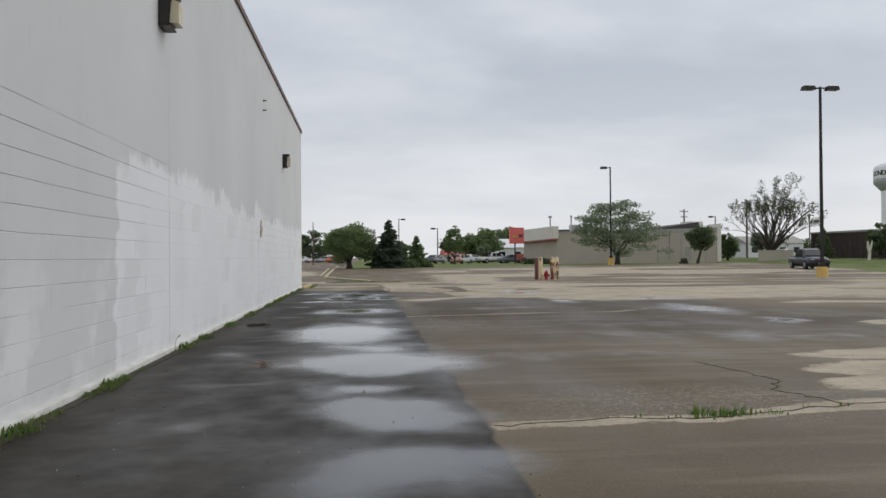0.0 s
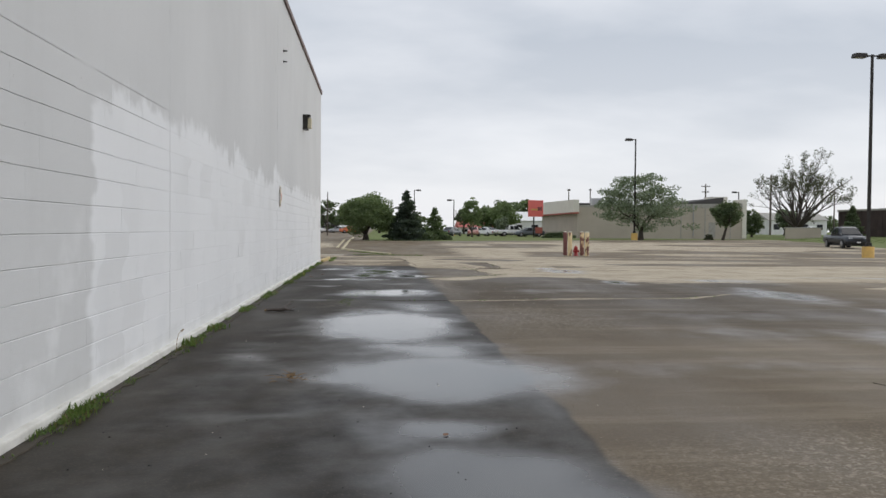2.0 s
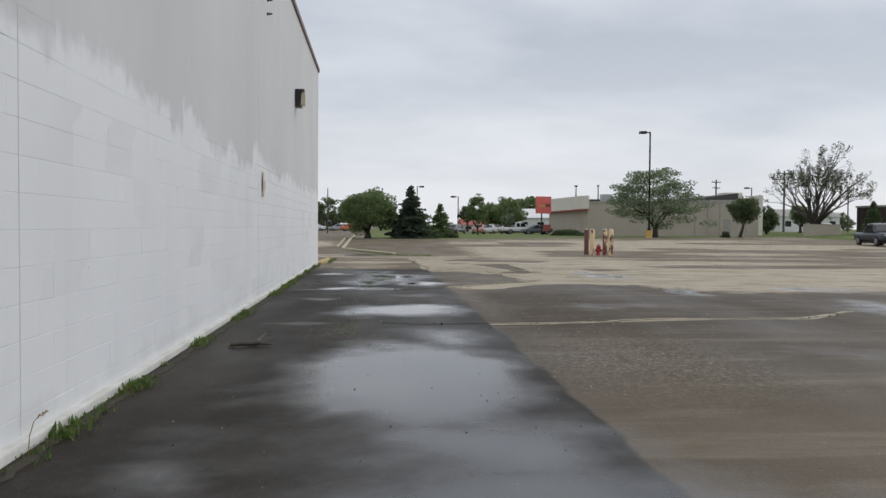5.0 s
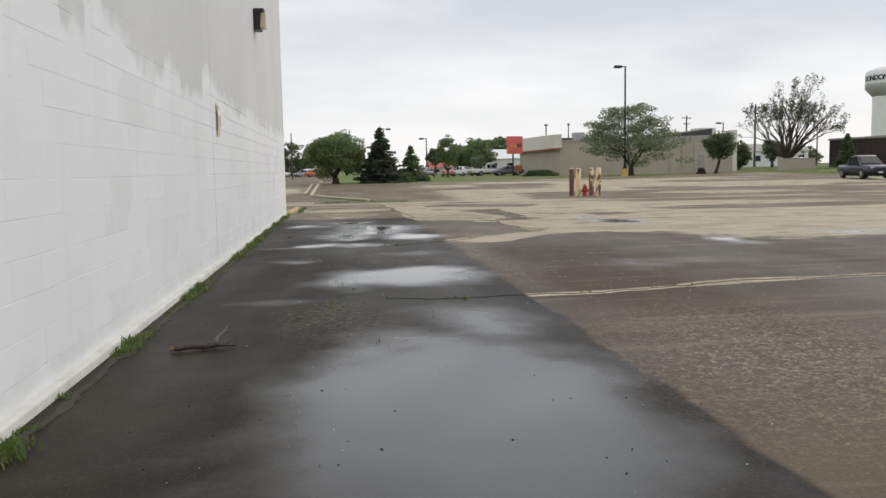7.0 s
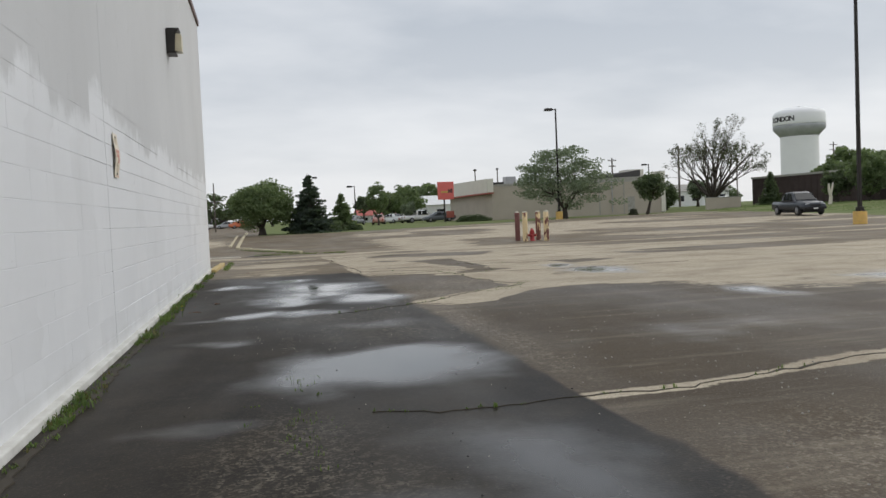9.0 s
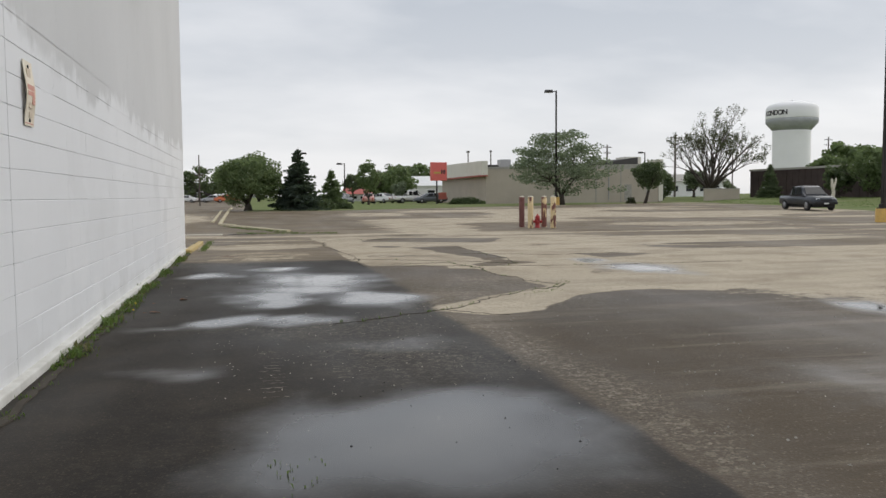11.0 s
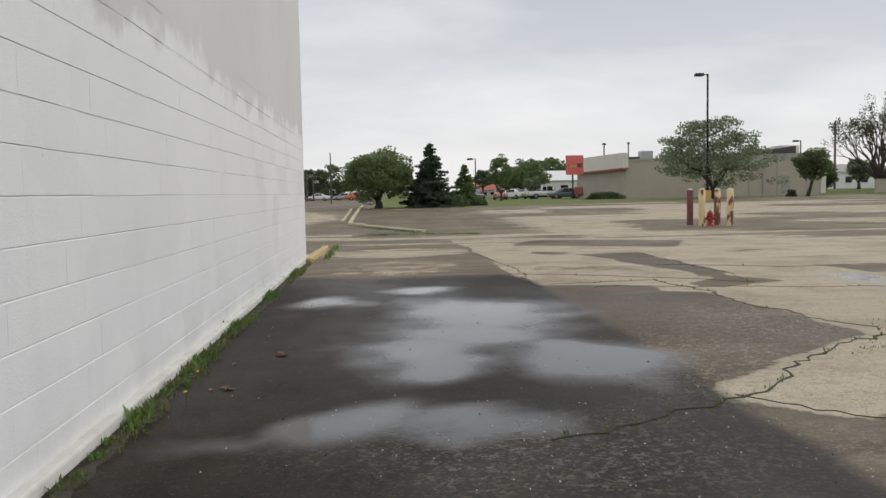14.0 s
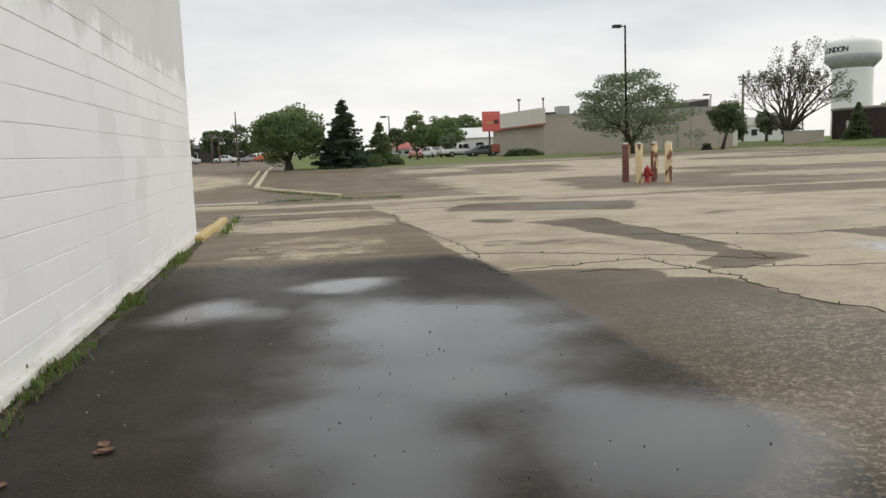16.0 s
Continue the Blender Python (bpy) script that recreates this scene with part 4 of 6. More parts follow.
def loft(sections):
    """A closed skin over (x, half_width_low, half_width_high, z_low, z_high) ribs with rounded shoulders."""
    bm = bmesh.new()
    rings = []
    for x, wl, wh, z0, z1 in sections:
        d = z1 - z0
        prof = [(-wl * 0.92, z0), (-wl, z0 + d * 0.18), (-(wl * 0.4 + wh * 0.6), z0 + d * 0.7), (-wh * 0.9, z1 - d * 0.05), (-wh * 0.7, z1),
                (wh * 0.7, z1), (wh * 0.9, z1 - d * 0.05), ((wl * 0.4 + wh * 0.6), z0 + d * 0.7), (wl, z0 + d * 0.18), (wl * 0.92, z0)]
        rings.append([bm.verts.new((x, y, z)) for y, z in prof])
    for r0, r1 in zip(rings, rings[1:]):
        n = len(r0)
        for j in range(n):
            bm.faces.new((r0[j], r1[j], r1[(j + 1) % n], r0[(j + 1) % n]))
    bm.faces.new(rings[0])
    bm.faces.new(list(reversed(rings[-1])))
    bmesh.ops.recalc_face_normals(bm, faces=bm.faces)
    return bm


SHAPES = {
    "pickup": dict(length=5.4, wheel=0.38, axles=(-1.65, 1.75),
                   body=[(-2.7, 0.86, 0.84, 0.55, 1.02), (-2.6, 0.92, 0.90, 0.45, 1.08), (-0.75, 0.94, 0.92, 0.42, 1.08), (1.0, 0.94, 0.92, 0.42, 1.08), (2.2, 0.92, 0.86, 0.42, 1.02), (2.62, 0.86, 0.78, 0.46, 0.92), (2.7, 0.78, 0.7, 0.5, 0.8)],
                   cab=[(-0.98, 0.88, 0.74, 1.03, 1.30), (-0.80, 0.88, 0.72, 1.03, 1.74), (0.35, 0.88, 0.74, 1.03, 1.79), (0.62, 0.88, 0.74, 1.03, 1.68), (1.35, 0.88, 0.82, 1.0, 1.09)]),
    "sedan": dict(length=4.7, wheel=0.32, axles=(-1.35, 1.45),
                  body=[(-2.35, 0.74, 0.66, 0.45, 0.85), (-2.2, 0.84, 0.76, 0.32, 0.95), (-1.0, 0.89, 0.84, 0.26, 0.97), (0.8, 0.89, 0.84, 0.26, 0.95), (1.8, 0.86, 0.76, 0.28, 0.84), (2.25, 0.78, 0.64, 0.34, 0.70), (2.35, 0.68, 0.55, 0.4, 0.6)],
                  cab=[(-1.75, 0.78, 0.66, 0.90, 1.0), (-0.95, 0.82, 0.62, 0.90, 1.40), (0.1, 0.82, 0.63, 0.90, 1.46), (0.45, 0.82, 0.63, 0.90, 1.40), (1.25, 0.78, 0.68, 0.86, 0.94)]),
}


def vehicle(name, kind, x, y, turn, colour, label, group=""):
    s = SHAPES[kind]
    root = thing(name, x, y, float(height(x, y)), label, "car" if kind == "sedan" else "pickup truck", group, turn, size=0.92)
    w = s["wheel"]
    body = part("body", loft(s["body"]), colour, root, smooth=False)
    for e in body.data.polygons:
        e.use_smooth = True
    cab = part("cabin", loft(s["cab"]), colour, root)
    c = s["cab"]
    # glazing laid just proud of the cabin
    x0, x1 = c[1][0] + 0.12, c[2][0] + 0.12
    z0, z1 = c[2][3] + 0.10, c[2][4] - 0.10
    for sgn in (-1, 1):
        for a, b in ((x0, (x0 + x1) / 2 - 0.04), ((x0 + x1) / 2 + 0.04, x1 + 0.22)):
            bm = bmesh.new()
            wl, wh = c[2][1] + 0.004, c[2][2] + 0.045
            f = lambda z: wl + (wh - wl) * (z - c[2][3]) / (c[2][4] - c[2][3]) + 0.012
            vs = [bm.verts.new((px, sgn * f(pz), pz)) for px, pz in ((a, z0), (b + (0.1 if b > x1 else 0), z0), (b - (0.06 if b > x1 else 0), z1), (a + 0.03, z1))]
            bm.faces.new(vs if sgn < 0 else list(reversed(vs)))
            r = bmesh.ops.extrude_face_region(bm, geom=bm.faces[:])
            for v in (g for g in r["geom"] if isinstance(g, bmesh.types.BMVert)):
                v.co.y += sgn * 0.01
            bmesh.ops.recalc_face_normals(bm, faces=bm.faces)
            part("side_window", bm, GLASS, cab)
    for (xa, _, wa, _, za), (xb, _, wb, _, zb), nm in ((c[3], c[4], "windscreen"), (c[1], c[0], "rear_window")):
        bm = bmesh.new()
        d = 1 if xb > xa else -1
        vs = [bm.verts.new((xa + d * 0.05, -wa * 0.82, za - 0.03)), bm.verts.new((xa + d * 0.05, wa * 0.82, za - 0.03)), bm.verts.new((xb - d * 0.08, wb * 0.92, zb + 0.06)), bm.verts.new((xb - d * 0.08, -wb * 0.92, zb + 0.06))]
        bm.faces.new(vs)
        r = bmesh.ops.extrude_face_region(bm, geom=bm.faces[:])
        for v in (g for g in r["geom"] if isinstance(g, bmesh.types.BMVert)):
            v.co.z += 0.03
            v.co.x += d * 0.03
        bmesh.ops.recalc_face_normals(bm, faces=bm.faces)
        part(nm, bm, GLASS, cab)
    for ax in s["axles"]:
        for sgn in (-1, 1):
            bm = lathe([(w * 0.62, -0.11), (w * 0.93, -0.11), (w, -0.07), (w, 0.07), (w * 0.93, 0.11), (w * 0.62, 0.11)], 20)
            bmesh.ops.transform(bm, matrix=pose(ax, sgn * (s["body"][2][1] - 0.08), w, 90, 0, 0), verts=bm.verts)
            tyre = part("wheel", bm, DARK, root)
            bm = lathe([(w * 0.6, -0.02), (w * 0.6, 0.02), (w * 0.5, 0.03), (w * 0.2, 0.05), (w * 0.15, 0.06)], 14)
            bmesh.ops.transform(bm, matrix=pose(ax, sgn * (s["body"][2][1] + 0.03), w, -90 * sgn, 0, 0), verts=bm.verts)
            part("rim", bm, CHROME, tyre, "bright wheel rim")
    f, b = s["body"][-2], s["body"][0]
    for sgn in (-1, 1):
        y0 = sgn * f[2] * 0.72
        part("headlight", a_box(f[0] - 0.12, f[0] + 0.05, y0 - 0.15, y0 + 0.15, f[4] - 0.2, f[4] - 0.05, 0.02), LAMP_CLEAR, root)
        y0 = sgn * b[1] * 0.84
        part("tail_light", a_box(b[0] - 0.02, b[0] + 0.1, y0 - 0.08, y0 + 0.08, b[4] - 0.28, b[4] - 0.04, 0.02), LAMP_RED, root)
        part("mirror", a_box(c[3][0] + 0.1, c[3][0] + 0.24, sgn * (c[3][1] + 0.02) - 0.09, sgn * (c[3][1] + 0.02) + 0.09, c[3][3] + 0.06, c[3][3] + 0.2, 0.03), DARK, root)
    part("bumper", a_box(f[0] - 0.05, f[0] + 0.14, -f[1] * 0.95, f[1] * 0.95, f[3] - 0.02, f[3] + 0.16, 0.04), DARK if kind == "pickup" else colour, root)
    part("grille", a_box(f[0] - 0.05, f[0] + 0.085, -0.4, 0.4, f[3] + 0.2, f[4] - 0.12, 0.02), DARK, root)
    part("number_plate", a_box(f[0] + 0.13, f[0] + 0.155, -0.16, 0.16, f[3] + 0.0, f[3] + 0.09), WHITE, root)
    part("underbody", a_box(b[0] + 0.3, f[0] - 0.2, -0.72, 0.72, 0.22, 0.5, 0.03), DARK, root)
    if kind == "pickup":
        part("bed_well", a_box(-2.5, -0.95, -0.74, 0.74, 1.03, 1.092, 0.01), DARK, root, "open black cargo bed")
    return root


vehicle("pickup_truck", "pickup", 38.23, 61.55, -101, paint("dark_blue_grey_paint", (0.022, 0.028, 0.038)), "dark blue-grey crew-cab pickup truck parked in the lot")
vehicle("pickup_truck", "pickup", 22.03, 118.63, 8, paint("white_car_paint", (0.75, 0.75, 0.74)), "white pickup truck parked before the white building")
vehicle("car", "sedan", 23.95, 115.96, 184, paint("grey_car_paint", (0.10, 0.115, 0.125)), "grey-green sedan parked beside the white pickup", "far parked cars")
vehicle("car", "sedan", 16.08, 116.85, 80, paint("pink_red_car_paint", (0.55, 0.30, 0.26)), "faded red car parked at the verge", "far parked cars")
vehicle("car", "sedan", 18.73, 122.21, 120, bpy.data.materials["white_car_paint"], "white sedan parked beyond the verge", "far parked cars")
vehicle("car", "sedan", 13.15, 119.53, 60, bpy.data.materials["grey_car_paint"], "dark grey sedan parked beyond the verge", "far parked cars")
vehicle("car", "sedan", -10.2, 167.7, 170, bpy.data.materials["white_car_paint"], "white sedan parked far down the drive", "far parked cars")
vehicle("car", "sedan", -16.33, 165.91, 175, bpy.data.materials["white_car_paint"], "white car parked at the far road", "far parked cars")
vehicle("car", "sedan", -5.43, 168.58, 165, paint("silver_car_paint", (0.42, 0.43, 0.44)), "silver sedan parked far down the drive", "far parked cars")
vehicle("car", "sedan", -2.96, 165.02, 10, paint("orange_car_paint", (0.60, 0.16, 0.06)), "orange-red car parked under the trees", "far parked cars")
vehicle("car", "sedan", 61.03, 127.56, 20, bpy.data.materials["silver_car_paint"], "silver car parked beside the low beige wall", "far parked cars")
vehicle("car", "sedan", 64.23, 113.28, 40, bpy.data.materials["white_car_paint"], "white car parked behind the low beige wall", "far parked cars")


# ---- buildings ----
def prism_top(outline, z0, tops):
    """A solid whose top corners have their own heights."""
    bm = bmesh.new()
    lo = [bm.verts.new((x, y, z0)) for x, y in outline]
    hi = [bm.verts.new((x, y, z)) for (x, y), z in zip(outline, tops)]
    n = len(outline)
    for j in range(n):
        bm.faces.new((lo[j], lo[(j + 1) % n], hi[(j + 1) % n], hi[j]))
    bm.faces.new(hi)
    bm.faces.new(list(reversed(lo)))
    return bm


def tan_store():
    root = thing("store_building", 27.55, 102.57, 0.0, "long low tan stucco store with cream and red sign band", "building", size=0.907)
    L, D = 24.3, 24.0
    part("wall", prism_top([(0, 0), (L, 0), (L, D), (0, D)], -0.4, (4.75, 5.25, 5.25, 4.75)), STUCCO, root)
    part("parapet_cap", prism_top([(-0.06, -0.06), (L + 0.06, -0.06), (L + 0.06, 0.3), (-0.06, 0.3)], 4.6, (4.84, 5.34, 5.34, 4.84)), CONCRETE, root, "thin metal parapet cap")
    part("fascia", prism_top([(-0.7, -0.5), (0.1, -0.5), (0.1, D), (-0.7, D)], 3.85, (5.6, 5.6, 5.85, 5.85)), CREAM, root, "curved cream sign band")
    part("fascia_trim", a_box(-0.74, 0.1, -0.54, D, 3.66, 3.846), RED_TRIM, root, "dull red trim strip")
    for x in (14.8, 18.3, 22.0):
        part("pilaster", a_box(x, x + 0.14, -0.05, 0.05, 0.0, 4.9), CONCRETE, root)
    part("downpipe", a_box(16.6, 16.7, -0.12, -0.02, 0.6, 5.0, 0.01), GALV, root)
    part("roof", prism_top([(15.0, 4.0), (22.8, 4.0), (22.8, 18.0), (15.0, 18.0)], 4.9, (5.2, 6.35, 6.35, 5.2)), ROOF_DARK, root, "dark sloping roof")
    part("parapet", prism([(23.8, -0.12), (24.4, -0.12), (24.4, 3), (23.8, 3)], 0.4, 5.9), CREAM, root, "pale corner pier")
    part("roof_screen", prism([(21.9, 6), (24.3, 6), (24.3, 9), (21.9, 9)], 5.0, 6.5), CREAM, root, "pale roof screen")
    part("roof_unit", a_box(3.2, 4.6, 4, 5.6, 4.7, 6.0, 0.05), GALV, root, "roof air conditioning unit")
    part("roof_vent", a_box(1.0, 2.6, 3, 3.8, 4.7, 5.25, 0.04), ROOF_DARK, root)
    part("roof_vent", a_box(8.0, 8.5, 3, 3.5, 4.7, 5.5, 0.04), GALV, root)
    for x in (6.2, 12.0):
        part("wall_lamp", a_box(x, x + 0.3, -0.2, 0.0, 3.0, 3.25, 0.03), WHITE, root)
    part("doorway", a_box(18.9, 19.9, -0.03, 0.05, 0.5, 2.6), CONCRETE, root)
    return root


tan_store()


def pylon_sign():
    root = thing("pylon_sign", 23.25, 107.98, 0.2, "faded red square sign on a dark pole", "sign", turn=12, size=0.907)
    part("panel", a_box(-1.15, 1.15, -0.16, 0.16, 3.05, 5.45, 0.03), RED, root)
    part("pole", a_box(-0.35, -0.2, -0.08, 0.08, -0.3, 3.05), BRONZE, root)
    part("mark", a_box(-0.75, 0.25, -0.185, -0.158, 3.95, 4.2), YELLOW, root, "yellow bar mark")
    part("mark", a_box(0.3, 0.45, -0.185, -0.158, 3.95, 4.45), LETTER, root, "dark bar mark")
    part("mark", a_box(0.52, 0.67, -0.185, -0.158, 3.98, 4.4), LETTER, root, "dark bar mark")
    part("mark", a_box(0.74, 0.88, -0.185, -0.158, 3.95, 4.5), LETTER, root, "dark bar mark")
    part("lower_panel", a_box(0.0, 1.1, -0.1, 0.1, 0.6, 1.5, 0.02), RED_TRIM, root)


pylon_sign()


RED_ROOF = plain("red_metal_roof", (0.46, 0.10, 0.075), (0.38, 0.085, 0.065), 0.55)


def gabled(name, x, y, w, d, h, rise, wall_mat, roof_mat, label, turn=0.0, windows=3, z=None):
    root = thing(name, x, y, float(height(x, y)) if z is None else z, label, "building", turn=turn)
    part("wall", a_box(0, w, 0, d, -0.6, h), wall_mat, root)
    bm = bmesh.new()
    o = 0.35
    pts = [(-o, -o, h), (w + o, -o, h), (w + o, d + o, h), (-o, d + o, h), (-o, d / 2, h + rise), (w + o, d / 2, h + rise)]
    v = [bm.verts.new(p) for p in pts]
    for q in ((0, 1, 5, 4), (2, 3, 4, 5), (1, 2, 5), (3, 0, 4), (3, 2, 1, 0)):
        bm.faces.new([v[i] for i in q])
    part("roof", bm, roof_mat, root)
    for k in range(windows):
        cx = w * (k + 0.5) / windows
        win = part("window", a_box(cx - 0.7, cx + 0.7, -0.06, 0.02, h * 0.3, h * 0.75), WHITE, root)
        part("pane", a_box(cx - 0.6, cx + 0.6, -0.075, -0.055, h * 0.34, h * 0.71), GLASS, win)
    return root


gabled("white_building", 26.24, 145.4, 14.51, 12.7, 2.63, 1.72, WHITE, WHITE, "white commercial building with a pale shallow roof", windows=5)
gabled("red_roof_building", 19.74, 170.37, 7.8, 9.07, 1.36, 1.36, WHITE, RED_ROOF, "small white building with a bright red roof", windows=4)
gabled("house", 78.88, 154.31, 11.79, 8.16, 2.9, 1.45, WHITE, CONCRETE, "pale house with a grey roof behind the trees", windows=4)
gabled("dark_warehouse", -21.82, 203.37, 14.51, 10.88, 3.27, 0.91, ROOF_DARK, ROOF_DARK, "dark low building at the far end of the drive", windows=3, z=0.0)


def brown_warehouse():
    root = thing("brown_warehouse", 66.05, 109.17, 0.0, "long dark brown metal-sided warehouse with a pale roof edge", "building", turn=-88, size=0.907)
    L, D = 50.0, 26.0
    part("wall", a_box(0, L, 0, D, -1.0, 4.5), BROWN_WALL, root)
    part("roof_edge", a_box(-0.1, L, -0.15, D, 4.5, 4.78, 0.02), CONCRETE, root, "pale metal roof edge")
    for k in range(40):
        part("siding_rib", a_box(0.6 + k * 1.2, 0.72 + k * 1.2, -0.05, 0.0, -0.5, 4.498), BROWN_WALL, root)
    part("sign_board", a_box(2.9, 3.4, -0.1, -0.05, 1.9, 3.1), WHITE, root)


brown_warehouse()
low = thing("low_wall", 53.1, 98.92, float(height(53.1, 99.8)) - 0.05, "low plain beige block wall beside the lawn", "wall", size=0.907)
part("wall_face", a_box(0, 5.1, 0, 0.25, -0.4, 1.6), STUCCO, low)
part("cap", a_box(-0.05, 5.15, -0.05, 0.3, 1.6, 1.68, 0.02), CONCRETE, low)


def text_mesh(word, size, depth):
    cu = bpy.data.curves.new("lettering", "FONT")
    cu.body, cu.size, cu.extrude, cu.offset = word, size, depth, 0.09
    cu.align_x, cu.align_y = "CENTER", "CENTER"
    ob = new("lettering", cu)
    bpy.context.view_layer.update()
    me = bpy.data.meshes.new_from_object(ob.evaluated_get(bpy.context.evaluated_depsgraph_get()))
    bpy.data.objects.remove(ob)
    return me


def water_tower():
    x, y = 242.1, 338.5
    root = thing("water_tower", x, y, -2.4, "white pedestal water tower with a grey band and dark lettering", "water tower", size=0.907)
    part("column", lathe([(9.2, -1), (9.0, 12), (9.0, 34.0), (9.0, 37)], 48), TOWER_WHITE, root, smooth=True)
    part("skirt", lathe([(9.0, 35.2), (12.3, 38.9), (12.4, 40.2), (12.38, 41.1)], 48), TOWER_GREY, root, "grey lower cone", smooth=True)
    part("tank", lathe([(12.4, 41.0), (12.45, 41.4), (12.4, 45.8), (12.0, 47.0), (10.6, 48.1), (7.8, 49.0), (3.8, 49.7), (0.5, 50.0)], 56), TOWER_WHITE, root, smooth=True)
    part("hatch", lathe([(0.9, 49.6), (0.9, 50.3), (0.3, 50.6)], 12), TOWER_WHITE, root)
    # letters wrapped round the tank
    toward = math.atan2(10.0 - y, 1.4 - x)
    for i, ch in enumerate("LONDON"):
        a = toward - radians(68) + radians(10.6) * i
        me = text_mesh(ch, 3.3, 0.1)
        me.materials.append(LETTER)
        ob = new("letter", me)
        ob.parent = root
        ob.matrix_local = Matrix.Translation((12.47 * math.cos(a), 12.47 * math.sin(a), 43.6)) @ Matrix.Rotation(a + math.pi / 2, 4, "Z") @ Matrix.Rotation(math.pi / 2, 4, "X")


water_tower()

# ---- poles ----
def utility_pole(x, y, h, label, arms=((0.93, 1.2),), z=None, r=0.13):
    z = float(height(x, y)) if z is None else z
    root = thing("utility_pole", x, y, z, label, "utility pole", "utility poles", turn=20)
    part("shaft", lathe([(r, -0.3), (r * 0.9, h * 0.5), (r * 0.68, h)], 10), WOOD_POLE, root)
    for f, w in arms:
        arm = part("crossarm", a_box(-w, w, -0.06, 0.06, h * f - 0.06, h * f + 0.06), WOOD_POLE, root)
        for s in (-0.9, -0.45, 0.45, 0.9):
            bm = lathe([(0.03, 0), (0.06, 0.05), (0.05, 0.14), (0.02, 0.18)], 8)
            bmesh.ops.translate(bm, vec=(s * w, 0, h * f + 0.05), verts=bm.verts)
            part("insulator", bm, GALV, arm)
    return root


utility_pole(-4.24, 109.72, 5.99, "weathered wooden utility pole beside the drive", ((0.62, 0.5),), z=-0.02, r=0.09)
utility_pole(-11.02, 154.31, 5.44, "distant wooden utility pole", ((0.95, 0.7),), z=-0.6, r=0.16)
utility_pole(-10.01, 155.21, 5.08, "distant wooden utility pole", ((0.95, 0.7),), z=-0.6, r=0.16)
utility_pole(67.81, 132.02, 9.98, "tall wooden utility pole with crossarms and a transformer", ((0.95, 1.1), (0.85, 0.9)), r=0.18)
utility_pole(135.55, 181.07, 13.79, "distant utility pole with two crossarms", ((0.95, 1.6), (0.86, 1.6)), r=0.2)
utility_pole(86.85, 145.4, 8.16, "thin pole behind the half-dead tree", ((0.97, 0.5),))
utility_pole(34.6, 136.47, 8.16, "thin pole rising behind the tan store", ((0.97, 0.3),), z=0.0, r=0.12)
utility_pole(38.3, 136.47, 8.25, "thin pole rising behind the tan store", ((0.97, 0.2),), z=0.0, r=0.12)
utility_pole(62.2, 145.41, 9.2, "utility pole with crossarms behind the tan store", ((0.95, 1.0), (0.84, 0.8)), r=0.17)
lamp_post(14.25, 127.56, 5.8, (-1,), "dark lamp post at the far car park", 0.25, 0.4)
lamp_post(60.2, 127.56, 7.6, (-1,), "lamp post showing above the store roof", 0.25, 0.4)
lamp_post(8.5, 136.47, 7.7, (1,), "lamp post behind the spruce", 0.25, 0.4)

# ---- trees ----
broadleaf("shade_tree", 1.2, 74.0, 4.15, 5.5, 0.26, LEAF_DEEP, 3, "full green shade tree standing on the verge", 20000, 0.12, 0.12, clump=90, tight=1.0, layer=0.55)
spruce("spruce_tree", 4.86, 74.0, 4.65, 4.4, 5, "dark blue-green spruce with drooping boughs on the verge")
spruce("young_conifer", 7.6, 77.65, 3.2, 2.9, 6, "young green conifer beside the spruce", LEAF_DEEP, 45)
shrub("verge_shrub", 6.92, 75.38, 2.36, 1.45, 0.82, 7, "low dark shrub at the foot of the conifers", LEAF_DARK, 900, 0.12, "verge shrubs")
shrub("verge_shrub", 8.57, 76.72, 1.45, 1.09, 0.63, 8, "low dark shrub at the foot of the conifers", LEAF_DARK, 600, 0.12, "verge shrubs")
broadleaf("street_tree", 14.43, 105.26, 5.35, 2.99, 0.12, LEAF_DEEP, 11, "young upright light green tree on the far verge", 3400, 0.16, 0.14, clump=30, tight=0.8)
broadleaf("street_tree", 20.47, 118.63, 2.99, 2.36, 0.08, LEAF_LOCUST, 12, "small thin tree before the white building", 900, 0.18, 0.25)
broadleaf("far_tree", 23.95, 138.26, 5.99, 5.44, 0.2, LEAF_DEEP, 13, "green tree beside the white building", 2200, 0.3, 0.15)
broadleaf("far_tree", 28.99, 161.45, 7.07, 7.26, 0.2, LEAF_DARK, 14, "dark green tree behind the white building", 2200, 0.34, 0.1)
broadleaf("far_tree", 19.83, 164.13, 5.44, 3.99, 0.2, LEAF_DARK, 15, "round dark tree near the red roof", 1500, 0.3, 0.3)
broadleaf("far_tree", 34.02, 172.15, 7.8, 9.07, 0.2, LEAF_DARK, 16, "dark green tree behind the pylon sign", 2200, 0.36, 0.1)
broadleaf("locust_tree", 30.7, 87.4, 7.75, 11.5, 0.27, LEAF_LOCUST, 21, "wide feathery grey-green locust tree before the store", 13500, 0.15, 0.13, 0.45, depth=3, clump=100, tight=0.85, layer=0.38)
broadleaf("bent_tree", 41.75, 91.7, 4.54, 3.63, 0.15, LEAF_DARK, 22, "dark dense tree on a leaning trunk at the store corner", 5200, 0.16, 0.32, lean=(0.45, 0))
broadleaf("corner_tree", 56.0, 114.18, 3.81, 3.54, 0.18, LEAF_DARK, 23, "dark bushy tree behind the store corner", 3000, 0.22, 0.08)
shrub("store_hedge", 24.5, 99.91, 4.72, 1.45, 0.95, 24, "clipped dark hedge beside the store wall", LEAF_DARK, 2600, 0.13)
